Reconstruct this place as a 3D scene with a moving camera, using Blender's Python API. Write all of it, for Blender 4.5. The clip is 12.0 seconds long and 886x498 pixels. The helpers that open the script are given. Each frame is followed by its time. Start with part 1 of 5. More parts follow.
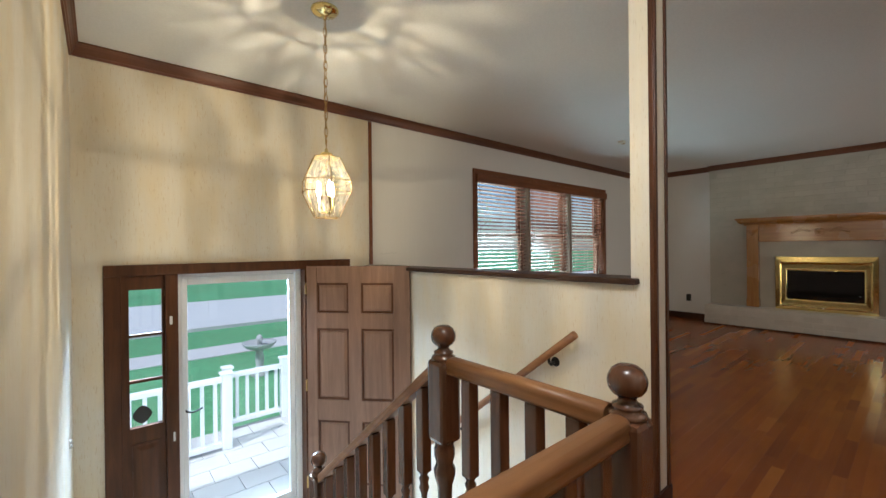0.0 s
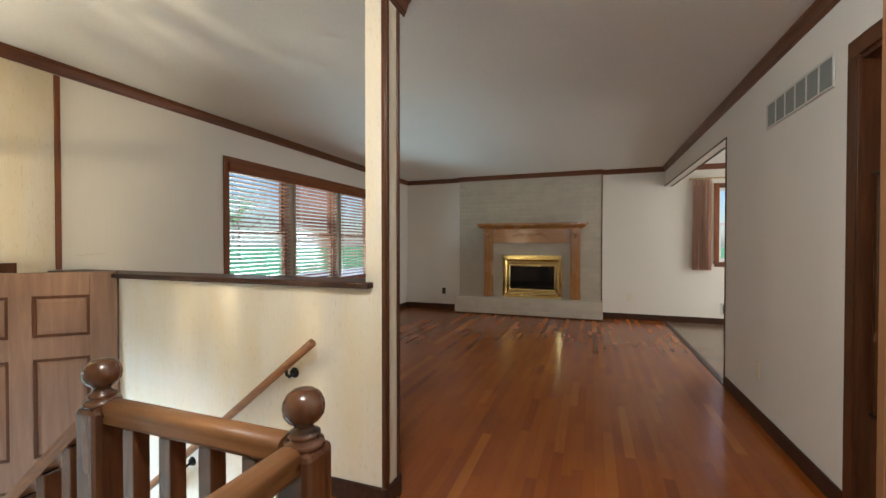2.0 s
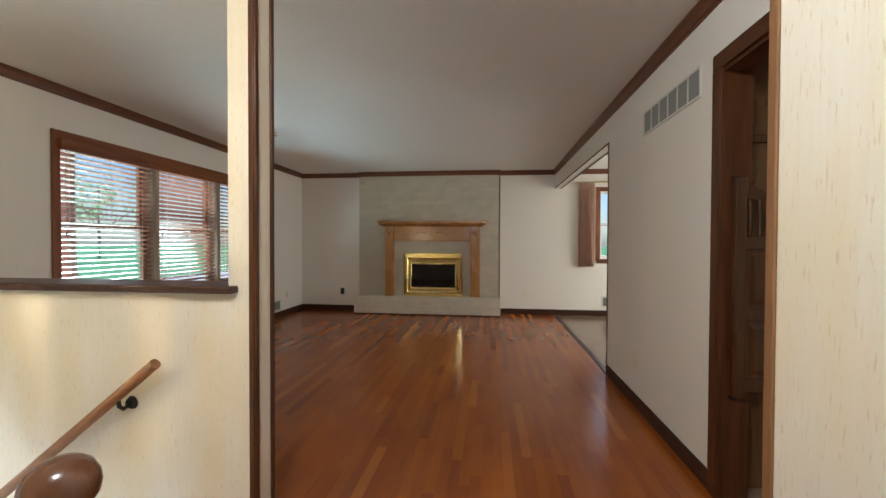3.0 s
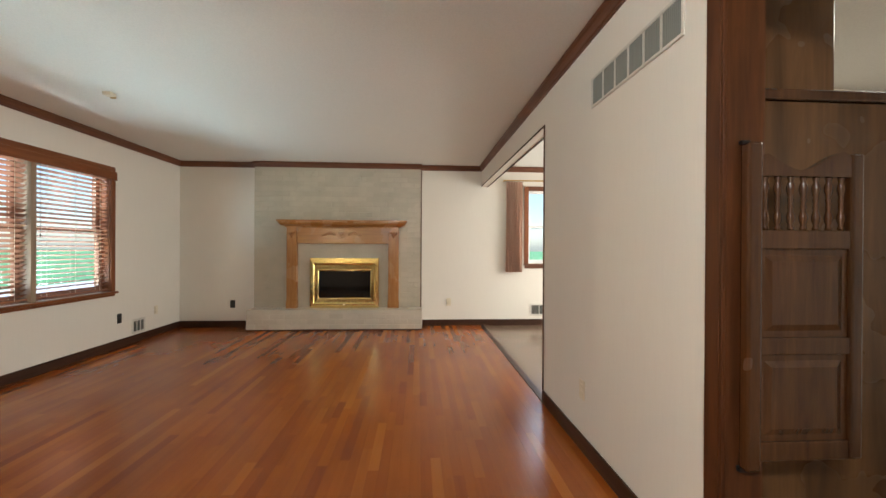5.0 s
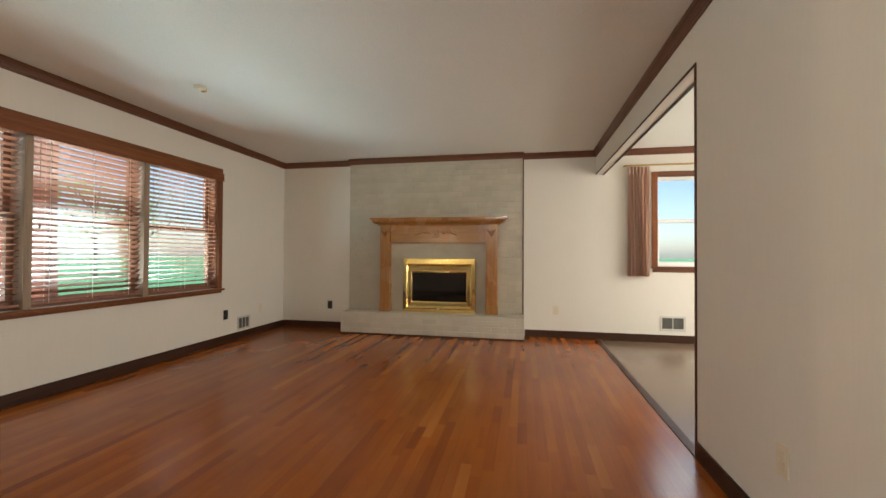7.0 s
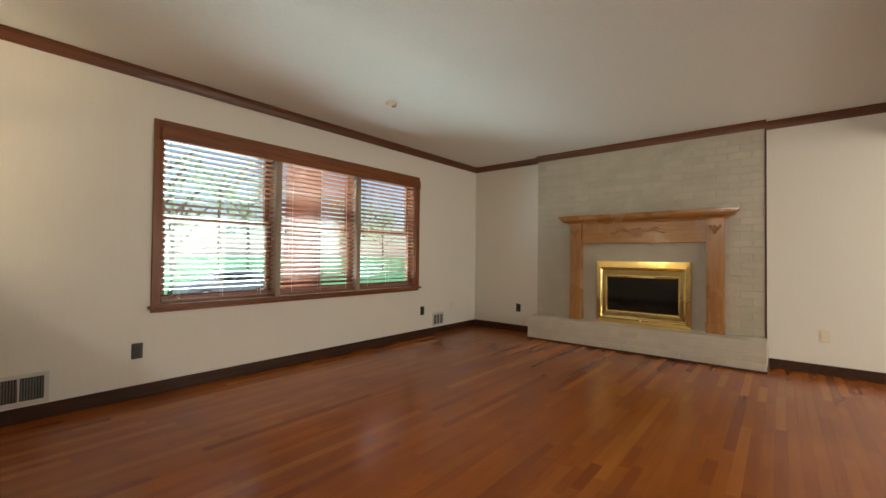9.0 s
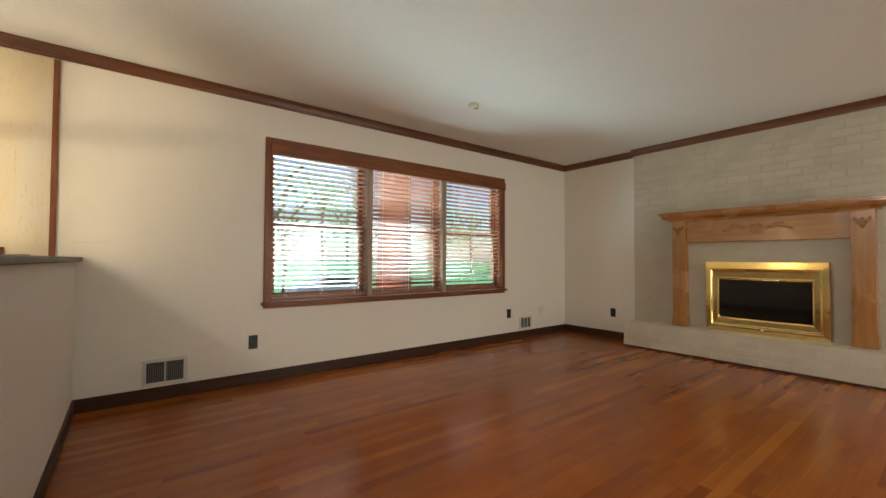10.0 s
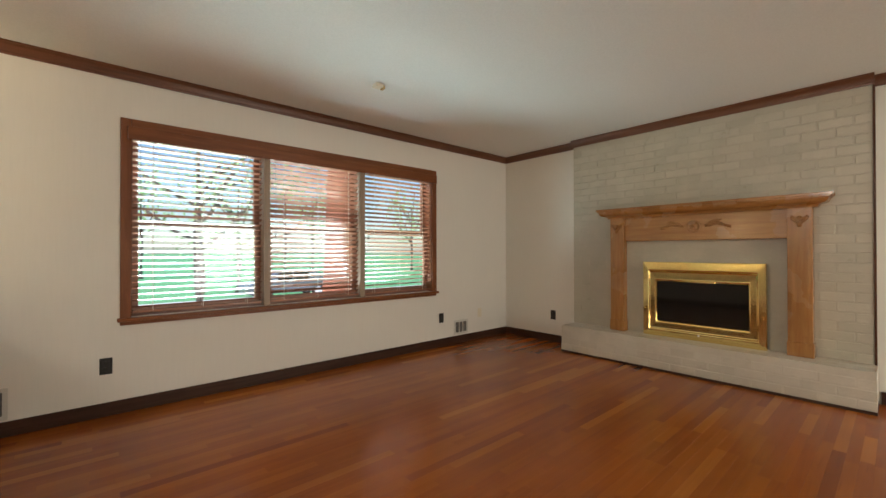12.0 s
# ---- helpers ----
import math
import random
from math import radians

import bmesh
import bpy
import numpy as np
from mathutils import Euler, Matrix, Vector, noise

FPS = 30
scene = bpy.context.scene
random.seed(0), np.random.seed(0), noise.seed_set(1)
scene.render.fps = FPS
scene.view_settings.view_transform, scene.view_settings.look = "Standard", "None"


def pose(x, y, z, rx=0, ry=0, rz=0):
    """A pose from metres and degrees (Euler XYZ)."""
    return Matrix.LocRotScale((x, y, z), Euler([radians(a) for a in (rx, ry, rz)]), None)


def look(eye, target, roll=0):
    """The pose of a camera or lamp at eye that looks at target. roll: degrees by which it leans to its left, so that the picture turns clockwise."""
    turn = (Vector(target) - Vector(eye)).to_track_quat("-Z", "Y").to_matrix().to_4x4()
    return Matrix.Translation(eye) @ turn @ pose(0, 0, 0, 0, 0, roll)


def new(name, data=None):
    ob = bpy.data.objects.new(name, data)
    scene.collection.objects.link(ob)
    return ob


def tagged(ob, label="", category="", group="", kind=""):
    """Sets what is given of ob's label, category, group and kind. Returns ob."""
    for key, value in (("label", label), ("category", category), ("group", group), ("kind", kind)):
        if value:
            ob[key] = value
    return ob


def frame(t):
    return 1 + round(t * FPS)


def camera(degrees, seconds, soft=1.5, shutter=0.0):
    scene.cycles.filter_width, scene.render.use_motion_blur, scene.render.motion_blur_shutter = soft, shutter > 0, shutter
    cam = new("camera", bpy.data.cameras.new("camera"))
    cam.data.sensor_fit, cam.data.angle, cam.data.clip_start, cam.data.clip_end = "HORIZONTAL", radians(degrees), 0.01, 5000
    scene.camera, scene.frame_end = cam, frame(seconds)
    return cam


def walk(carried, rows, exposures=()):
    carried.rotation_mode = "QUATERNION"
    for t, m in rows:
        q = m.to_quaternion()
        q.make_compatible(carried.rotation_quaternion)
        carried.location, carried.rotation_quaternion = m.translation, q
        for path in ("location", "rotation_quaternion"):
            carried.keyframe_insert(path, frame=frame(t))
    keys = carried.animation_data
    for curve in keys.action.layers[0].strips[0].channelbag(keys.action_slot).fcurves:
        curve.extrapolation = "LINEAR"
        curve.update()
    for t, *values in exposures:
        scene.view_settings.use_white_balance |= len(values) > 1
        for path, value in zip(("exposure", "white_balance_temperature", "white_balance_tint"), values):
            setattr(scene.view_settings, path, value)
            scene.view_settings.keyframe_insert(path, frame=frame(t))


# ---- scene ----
cam = camera(95.0, 12.0)
PATH = [
    (0, (-0.042, 0.068, 1.200), (1.252, 1.594, 1.196), -0.6),
    (0.5, (-0.029, 0.028, 1.234), (1.433, 1.393, 1.223), -0.5),
    (1, (0.009, -0.011, 1.248), (1.635, 1.153, 1.231), -0.3),
    (1.5, (0.081, -0.044, 1.245), (1.851, 0.888, 1.222), -0.2),
    (2, (0.176, -0.057, 1.233), (2.054, 0.629, 1.207), -0.0),
    (2.5, (0.268, -0.053, 1.230), (2.217, 0.393, 1.199), 0.1),
    (3, (0.392, -0.060, 1.221), (2.378, 0.170, 1.189), 0.2),
    (3.5, (0.573, -0.088, 1.220), (2.573, -0.033, 1.190), 0.3),
    (5.3, (1.332, -0.182, 1.186), (3.328, -0.308, 1.181), 0.3),
    (5.5, (1.397, -0.189, 1.181), (3.394, -0.300, 1.178), 0.3),
    (6, (1.590, -0.211, 1.161), (3.590, -0.194, 1.164), 0.3),
    (6.5, (1.759, -0.222, 1.125), (3.750, -0.029, 1.139), 0.3),
    (8.5, (2.184, -0.281, 1.057), (3.881, 0.777, 1.094), 0.5),
    (9, (2.258, -0.338, 1.071), (3.795, 0.942, 1.105), 0.6),
    (9.5, (2.274, -0.356, 1.065), (3.648, 1.096, 1.104), 0.5),
    (10, (2.291, -0.358, 1.040), (3.516, 1.222, 1.093), 0.2),
    (10.5, (2.407, -0.344, 1.084), (3.533, 1.309, 1.125), 0.1),
    (11, (2.567, -0.333, 1.111), (3.679, 1.329, 1.149), -0.1),
    (11.5, (2.777, -0.343, 1.101), (3.961, 1.268, 1.130), -0.2),
    (12, (3.022, -0.348, 1.139), (4.349, 1.148, 1.152), -0.1),
]
walk(cam, [(t, look(eye, target, roll)) for t, eye, target, roll in PATH],
     exposures=[(0, -0.5, 5300, 8), (1.0, -0.4, 5350, 8), (2.0, -0.2, 5400, 8), (3.5, -0.02, 5450, 8), (5.5, 0.62, 5650, 8), (6.5, 0.42, 5750, 8), (8.5, 0.15, 5950, 8), (10.0, 0.25, 5950, 8), (12.0, 0.28, 5900, 8)])

# ---- world, sun, large lights ----
world = bpy.data.worlds.new("sky")
scene.world = world
world.use_nodes = True
wn, wl = world.node_tree.nodes, world.node_tree.links
sky = wn.new("ShaderNodeTexSky")
sky.sky_type = "NISHITA"
sky.sun_disc = False
sky.sun_elevation = radians(52)
sky.sun_rotation = radians(250)
wl.new(sky.outputs["Color"], wn["Background"].inputs["Color"])
wn["Background"].inputs["Strength"].default_value = 0.15


def lamp(name, kind, energy, color, m, size=(0.1, 0.1)):
    data = bpy.data.lights.new(name, kind)
    data.energy, data.color = energy, color
    if kind == "AREA":
        data.shape, data.size, data.size_y = "RECTANGLE", size[0], size[1]
    elif kind == "POINT":
        data.shadow_soft_size = size[0]
    ob = new(name, data)
    ob.matrix_world = m
    return ob


sun = lamp("sun", "SUN", 5.0, (1.0, 0.95, 0.88), look((0, 0, 20), (11.5, 4.2, 4.3)))
sun.data.angle = radians(0.5)
lamp("window_daylight", "AREA", 300, (0.88, 0.97, 1.0), look((4.7, 4.6, 2.95), (3.2, -0.9, 1.3)), (3.4, 1.0))
lamp("door_daylight", "AREA", 430, (0.78, 0.91, 1.0), look((0.75, 4.15, 1.45), (0.75, 2.4, 0.40)), (1.3, 0.7)).data.spread = radians(120)
lamp("dining_daylight", "AREA", 38, (1.0, 0.97, 0.90), look((8.6, -2.4, 2.7), (6.4, -2.4, 0.8)), (1.4, 0.9))
lamp("dining_door_daylight", "AREA", 82, (1.0, 0.87, 0.68), look((6.0, -4.15, 1.2), (6.0, -1.0, 1.0)), (1.8, 1.9))
# unseen fill below the sill, added in place of light bounced off the lawn
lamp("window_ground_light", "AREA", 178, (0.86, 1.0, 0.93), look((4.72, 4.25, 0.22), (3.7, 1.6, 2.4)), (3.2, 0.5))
# added fill with no fixture, brightens the cafe door and cabinet end
lamp("kitchen_light", "AREA", 32, (1.0, 0.86, 0.66), look((2.9, -2.8, 2.44), (2.9, -2.8, 0)), (1.0, 0.5))
# fill added out of view near the hall ceiling to lift hall and south walls
lamp("hall_light", "AREA", 62, (1.0, 0.90, 0.75), look((0.32, 0.26, 2.43), (2.5, -0.75, 0.9)), (0.35, 0.35))
lamp("lantern_bulb", "POINT", 66, (1.0, 0.76, 0.46), pose(0.88, 2.10, 1.535), (0.006, 0.006))


# ---- materials ----
def material(name, rough=0.5, metal=0.0, color=(0.5, 0.5, 0.5)):
    m = bpy.data.materials.new(name)
    m.use_nodes = True
    b = m.node_tree.nodes["Principled BSDF"]
    b.inputs["Base Color"].default_value = (*color, 1)
    b.inputs["Roughness"].default_value = rough
    b.inputs["Metallic"].default_value = metal
    return m


def node(m, kind, **sockets):
    n = m.node_tree.nodes.new(kind)
    for key, value in sockets.items():
        n.inputs[key.replace("_", " ")].default_value = value
    return n


def link(m, a, b):
    m.node_tree.links.new(a, b)


def coords(m, scale=(1, 1, 1), turn=(0, 0, 0), world=True):
    """World-size coordinates, stretched by scale."""
    mp = node(m, "ShaderNodeMapping", Scale=scale, Rotation=turn)
    if world:
        link(m, node(m, "ShaderNodeNewGeometry").outputs["Position"], mp.inputs["Vector"])
    else:
        link(m, node(m, "ShaderNodeTexCoord").outputs["Object"], mp.inputs["Vector"])
    return mp.outputs["Vector"]


def noisy(m, vec, scale, detail=4.0, rough=0.55, distortion=0.0):
    n = node(m, "ShaderNodeTexNoise", Scale=scale, Detail=detail, Roughness=rough, Distortion=distortion)
    link(m, vec, n.inputs["Vector"])
    return n.outputs["Fac"]


def ramp(m, fac, stops):
    r = m.node_tree.nodes.new("ShaderNodeValToRGB")
    e = r.color_ramp.elements
    while len(e) < len(stops):
        e.new(0.5)
    for el, (p, c) in zip(e, stops):
        el.position, el.color = p, (*c, 1)
    link(m, fac, r.inputs["Fac"])
    return r.outputs["Color"]


def mixed(m, a, b, fac, mode="MIX"):
    n = m.node_tree.nodes.new("ShaderNodeMix")
    n.data_type, n.blend_type = "RGBA", mode
    for sock, v in ((n.inputs[0], fac), (n.inputs[6], a), (n.inputs[7], b)):
        if isinstance(v, (int, float)):
            sock.default_value = v
        elif isinstance(v, tuple):
            sock.default_value = (*v, 1)
        else:
            link(m, v, sock)
    return n.outputs[2]


def paint(m, color=None, rough=None, bump=None, strength=0.2, distance=0.01):
    b = m.node_tree.nodes["Principled BSDF"]
    if color is not None:
        link(m, color, b.inputs["Base Color"])
    if rough is not None:
        link(m, rough, b.inputs["Roughness"])
    if bump is not None:
        n = node(m, "ShaderNodeBump", Strength=strength, Distance=distance)
        link(m, bump, n.inputs["Height"])
        link(m, n.outputs["Normal"], b.inputs["Normal"])
    return m


def span(m, fac, lo, hi):
    n = m.node_tree.nodes.new("ShaderNodeMapRange")
    n.inputs["To Min"].default_value, n.inputs["To Max"].default_value = lo, hi
    link(m, fac, n.inputs["Value"])
    return n.outputs["Result"]


def plaster(name, color, streak=0.0, rough=0.75, bump=0.15, even=0.93):
    """Papered or painted wall: faint vertical streaks, soft blotches, fine relief."""
    m = material(name, rough)
    v = coords(m)
    fine = noisy(m, coords(m, (90, 90, 5)), 1.0, 5)
    blot = noisy(m, v, 1.7, 3)
    lo = tuple(c * (even - streak) for c in color)
    c1 = ramp(m, fine, ((0.3, lo), (0.62, color)))
    dim = tuple(c * 0.9 for c in color)
    c2 = mixed(m, c1, dim, span(m, blot, 0.0, 0.35))
    if streak > 0.03:
        patch = noisy(m, coords(m, (5, 5, 1.6)), 1.0, 4)
        c2 = mixed(m, c2, tuple(c * f for c, f in zip(color, (0.96, 0.88, 0.70))), ramp(m, patch, ((0.42, (0, 0, 0)), (0.66, (0.7, 0.7, 0.7)))))
        flakes = noisy(m, coords(m, (170, 170, 22)), 1.0, 2)
        c2 = mixed(m, c2, tuple(c * f for c, f in zip(color, (0.80, 0.70, 0.55))), ramp(m, flakes, ((0.62, (0, 0, 0)), (0.70, (0.75, 0.75, 0.75)))))
    return paint(m, c2, bump=noisy(m, coords(m, (140, 140, 60)), 1.0, 3), strength=bump, distance=0.002)


def wood(name, dark, light, rough=0.35, along="x", scale=1.0, coat=0.0, world=True):
    m = material(name, rough)
    stretch = {"x": (2.0, 26, 26), "y": (26, 2.0, 26), "z": (26, 26, 2.0)}[along]
    v = coords(m, tuple(s * scale for s in stretch), world=world)
    grain = noisy(m, v, 1.0, 6, 0.62, 0.6)
    fine = noisy(m, coords(m, tuple(s * 7 * scale for s in stretch), world=world), 1.0, 3)
    c = ramp(m, grain, ((0.28, dark), (0.5, tuple((a + b) / 2 for a, b in zip(dark, light))), (0.72, light)))
    c = mixed(m, c, dark, span(m, fine, -0.15, 0.45))
    b = m.node_tree.nodes["Principled BSDF"]
    b.inputs["Coat Weight"].default_value = coat
    b.inputs["Coat Roughness"].default_value = 0.15
    wear = span(m, noisy(m, coords(m), 3.0, 3), rough * 0.75, rough * 1.3)
    return paint(m, c, wear, fine, 0.08, 0.002)


def brick_paint(name, color):
    """Thick satin paint over uneven brick faces."""
    m = material(name, 0.34)
    blot = noisy(m, coords(m), 5.0, 4)
    c = mixed(m, ramp(m, blot, ((0.3, tuple(k * 0.88 for k in color)), (0.7, color))), tuple(k * 0.80 for k in color), span(m, noisy(m, coords(m), 60.0, 3), -0.25, 0.35))
    isl = node(m, "ShaderNodeObjectInfo").outputs["Random"]
    c = mixed(m, c, ramp(m, isl, ((0.0, (0.93, 0.92, 0.90)), (1.0, (1.05, 1.05, 1.05)))), 1.0, "MULTIPLY")
    lump = m.node_tree.nodes.new("ShaderNodeMath")
    lump.operation = "ADD"
    link(m, noisy(m, coords(m), 22.0, 3), lump.inputs[0])
    link(m, span(m, noisy(m, coords(m), 160.0, 3), 0.0, 0.3), lump.inputs[1])
    return paint(m, c, span(m, blot, 0.22, 0.40), lump.outputs[0], 0.5, 0.008)


def floor_material():
    """Varnished red oak strips: tone from strip to strip, long grain, dark flecks, slow ripples in the varnish."""
    m = material("floor_oak", 0.16)
    isl = node(m, "ShaderNodeNewGeometry").outputs["Random Per Island"]
    obj = node(m, "ShaderNodeObjectInfo").outputs["Random"]
    add = m.node_tree.nodes.new("ShaderNodeMath")
    add.operation = "ADD"
    link(m, isl, add.inputs[0])
    link(m, obj, add.inputs[1])
    fr = m.node_tree.nodes.new("ShaderNodeMath")
    fr.operation = "FRACT"
    link(m, add.outputs[0], fr.inputs[0])
    tone = ramp(m, fr.outputs[0], ((0.0, (0.225, 0.053, 0.006)), (0.10, (0.280, 0.071, 0.008)), (0.50, (0.303, 0.081, 0.008)), (0.88, (0.330, 0.092, 0.009)), (1.0, (0.415, 0.138, 0.017))))
    # each strip takes its own piece of the grain
    shift = m.node_tree.nodes.new("ShaderNodeCombineXYZ")
    far = m.node_tree.nodes.new("ShaderNodeMath")
    far.operation = "MULTIPLY"
    far.inputs[1].default_value = 37.0
    link(m, fr.outputs[0], far.inputs[0])
    link(m, far.outputs[0], shift.inputs["X"])
    vec = m.node_tree.nodes.new("ShaderNodeVectorMath")
    link(m, coords(m, (1.3, 24, 24)), vec.inputs[0])
    link(m, shift.outputs[0], vec.inputs[1])
    grain = noisy(m, vec.outputs[0], 1.0, 4, 0.6, 0.5)
    c = mixed(m, tone, ramp(m, grain, ((0.25, (0.88, 0.84, 0.80)), (0.52, (1, 1, 1)), (0.78, (1.05, 1.07, 1.08)))), 1.0, "MULTIPLY")
    fleck = noisy(m, coords(m, (3.0, 60, 60)), 1.0, 3, 0.6, 0.3)
    c = mixed(m, c, (0.10, 0.022, 0.005), ramp(m, fleck, ((0.66, (0, 0, 0)), (0.78, (0.3, 0.3, 0.3)))))
    worn = noisy(m, coords(m, (0.8, 1.1, 1)), 1.0, 3)
    c = mixed(m, c, ramp(m, worn, ((0.35, (0.86, 0.82, 0.80)), (0.65, (1.08, 1.09, 1.10)))), 1.0, "MULTIPLY")
    m.node_tree.nodes["Principled BSDF"].inputs["Specular IOR Level"].default_value = 0.42
    ripple = noisy(m, coords(m, (4, 13, 1)), 1.0, 2)
    return paint(m, c, span(m, noisy(m, coords(m), 3.0, 4), 0.19, 0.28), ripple, 0.05, 0.02)


WALL = plaster("living_wall_paint", (0.77, 0.74, 0.68), even=0.975)
PAPER = plaster("foyer_wallpaper", (0.75, 0.695, 0.585), streak=0.04, even=0.99)
CEIL = plaster("ceiling_paint", (0.80, 0.80, 0.765), rough=0.9, bump=0.3)
BRICKPAINT = brick_paint("painted_brick", (0.50, 0.46, 0.37))
HEARTHPAINT = brick_paint("painted_hearth_brick", (0.57, 0.53, 0.45))
MORTAR = brick_paint("painted_mortar", (0.49, 0.45, 0.36))
CROWN = wood("crown_wood", (0.085, 0.030, 0.014), (0.18, 0.068, 0.030), 0.33, "x")
CROWN_Y = wood("crown_wood_cross", (0.085, 0.030, 0.014), (0.18, 0.068, 0.030), 0.33, "y")
CASING = wood("casing_wood", (0.135, 0.042, 0.014), (0.27, 0.098, 0.034), 0.34, "x")
CASING_Z = wood("casing_wood_upright", (0.135, 0.042, 0.014), (0.27, 0.098, 0.034), 0.34, "z")
DARK = wood("dark_base_wood", (0.030, 0.014, 0.009), (0.075, 0.036, 0.022), 0.4, "x")
DARK_Z = wood("dark_door_wood", (0.046, 0.015, 0.005), (0.118, 0.042, 0.013), 0.38, "z")
DARK_X = wood("dark_door_wood_cross", (0.046, 0.015, 0.005), (0.118, 0.042, 0.013), 0.38, "x")
TRIMOAK = wood("hall_trim_wood", (0.16, 0.075, 0.028), (0.27, 0.135, 0.053), 0.5, "z")
DOORWOOD = wood("front_door_wood", (0.16, 0.085, 0.052), (0.27, 0.155, 0.10), 0.45, "z")
RAILWOOD = wood("rail_oak", (0.20, 0.085, 0.030), (0.34, 0.160, 0.055), 0.42, "y")
RAILWOOD_X = wood("rail_oak_cross", (0.20, 0.085, 0.030), (0.34, 0.160, 0.055), 0.42, "x")
NEWEL = wood("newel_wood", (0.062, 0.023, 0.010), (0.140, 0.056, 0.024), 0.24, "z", coat=0.3)
OAK = wood("mantel_oak", (0.27, 0.115, 0.028), (0.44, 0.215, 0.066), 0.26, "y", coat=0.5)
OAK_Z = wood("mantel_oak_upright", (0.27, 0.115, 0.028), (0.44, 0.215, 0.066), 0.26, "z", coat=0.5)
FLOOR = floor_material()
SLAT = wood("blind_slat_wood", (0.24, 0.105, 0.062), (0.40, 0.20, 0.125), 0.25, "x")
SASH = wood("sash_wood", (0.15, 0.07, 0.04), (0.27, 0.14, 0.085), 0.4, "z")
MULLION = wood("mullion_wood", (0.24, 0.17, 0.115), (0.40, 0.30, 0.21), 0.45, "z")
KITCHEN = wood("kitchen_panel_wood", (0.05, 0.022, 0.008), (0.17, 0.085, 0.032), 0.26, "z", scale=0.35, coat=0.2)
CAFE = wood("cafe_door_wood", (0.034, 0.013, 0.005), (0.098, 0.038, 0.012), 0.24, "z", coat=0.15)
for dull, level in ((DARK_Z, 0.3), (DARK_X, 0.3), (KITCHEN, 0.3), (CAFE, 0.4), (DARK, 0.2), (CROWN, 0.4), (CROWN_Y, 0.4), (CASING, 0.3), (CASING_Z, 0.3)):
    dull.node_tree.nodes["Principled BSDF"].inputs["Specular IOR Level"].default_value = level
BRASS = material("polished_brass", 0.16, 1.0, (0.86, 0.70, 0.30))
paint(BRASS, rough=span(BRASS, noisy(BRASS, coords(BRASS), 9.0, 3), 0.07, 0.17), bump=noisy(BRASS, coords(BRASS, (3, 7, 7)), 1.0, 2), strength=0.12, distance=0.01)
BRASS_DULL = material("antique_brass", 0.32, 1.0, (0.50, 0.34, 0.13))
IRON = material("black_iron", 0.45, 0.6, (0.02, 0.02, 0.022))
WHITE = plaster("white_metal", (0.80, 0.81, 0.82), rough=0.35, bump=0.03)
VINYL = plaster("white_rail_paint", (0.82, 0.83, 0.84), rough=0.5, bump=0.05)
PLATE = material("ivory_plastic", 0.4, 0.0, (0.72, 0.66, 0.52))
BLACKPLATE = material("black_plastic", 0.4, 0.0, (0.02, 0.019, 0.018))
CARPAINT = material("grey_car_paint", 0.25, 0.5, (0.22, 0.23, 0.25))
GRILLE = plaster("grille_enamel", (0.62, 0.60, 0.55), rough=0.45, bump=0.05)
DUCTGREY = plaster("duct_grey", (0.20, 0.205, 0.19), rough=0.6, bump=0.05)
# dark colour for flat register backings, painted in as the shade inside a duct
SHADOWGAP = material("duct_shade", 0.8, 0.0, (0.06, 0.055, 0.05))
SOOT = plaster("firebox_soot", (0.018, 0.017, 0.016), rough=0.9, bump=0.6)
DRAPE = plaster("drape_cloth", (0.74, 0.52, 0.40), rough=0.85, bump=0.2)
VINYLFLOOR = plaster("dining_vinyl", (0.20, 0.135, 0.09), rough=0.2, bump=0.1)
CARPET = plaster("stair_carpet", (0.42, 0.36, 0.29), rough=0.95, bump=0.8)
CONCRETE = plaster("concrete", (0.58, 0.56, 0.54), rough=0.85, bump=0.4)
ASPHALT = plaster("road_surface", (0.60, 0.59, 0.57), rough=0.9, bump=0.4)
STONE = plaster("birdbath_stone", (0.40, 0.40, 0.39), rough=0.85, bump=0.5)
REDBARK = plaster("red_bark", (0.34, 0.115, 0.07), rough=0.95, bump=0.9)
BARK = plaster("bark", (0.11, 0.09, 0.075), rough=0.95, bump=0.9)


def grass_material():
    m = material("lawn_grass", 0.9)
    v = coords(m)
    c = ramp(m, noisy(m, v, 14.0, 6), ((0.3, (0.085, 0.27, 0.115)), (0.7, (0.17, 0.44, 0.20))))
    c = mixed(m, c, (0.11, 0.16, 0.05), span(m, noisy(m, v, 0.5, 3), -0.2, 0.5))
    return paint(m, c, bump=noisy(m, v, 60.0, 4), strength=0.6, distance=0.03)


def leaf_material():
    """Thin spring leaves that let light through."""
    m = material("leaves", 0.6)
    n = m.node_tree.nodes
    r = node(m, "ShaderNodeNewGeometry").outputs["Random Per Island"]
    c = ramp(m, r, ((0.0, (0.15, 0.24, 0.09)), (1.0, (0.34, 0.44, 0.22))))
    thin = n.new("ShaderNodeBsdfTranslucent")
    link(m, c, thin.inputs["Color"])
    both = n.new("ShaderNodeAddShader")
    link(m, n["Principled BSDF"].outputs[0], both.inputs[0])
    link(m, thin.outputs[0], both.inputs[1])
    link(m, both.outputs[0], n["Material Output"].inputs["Surface"])
    return paint(m, c)


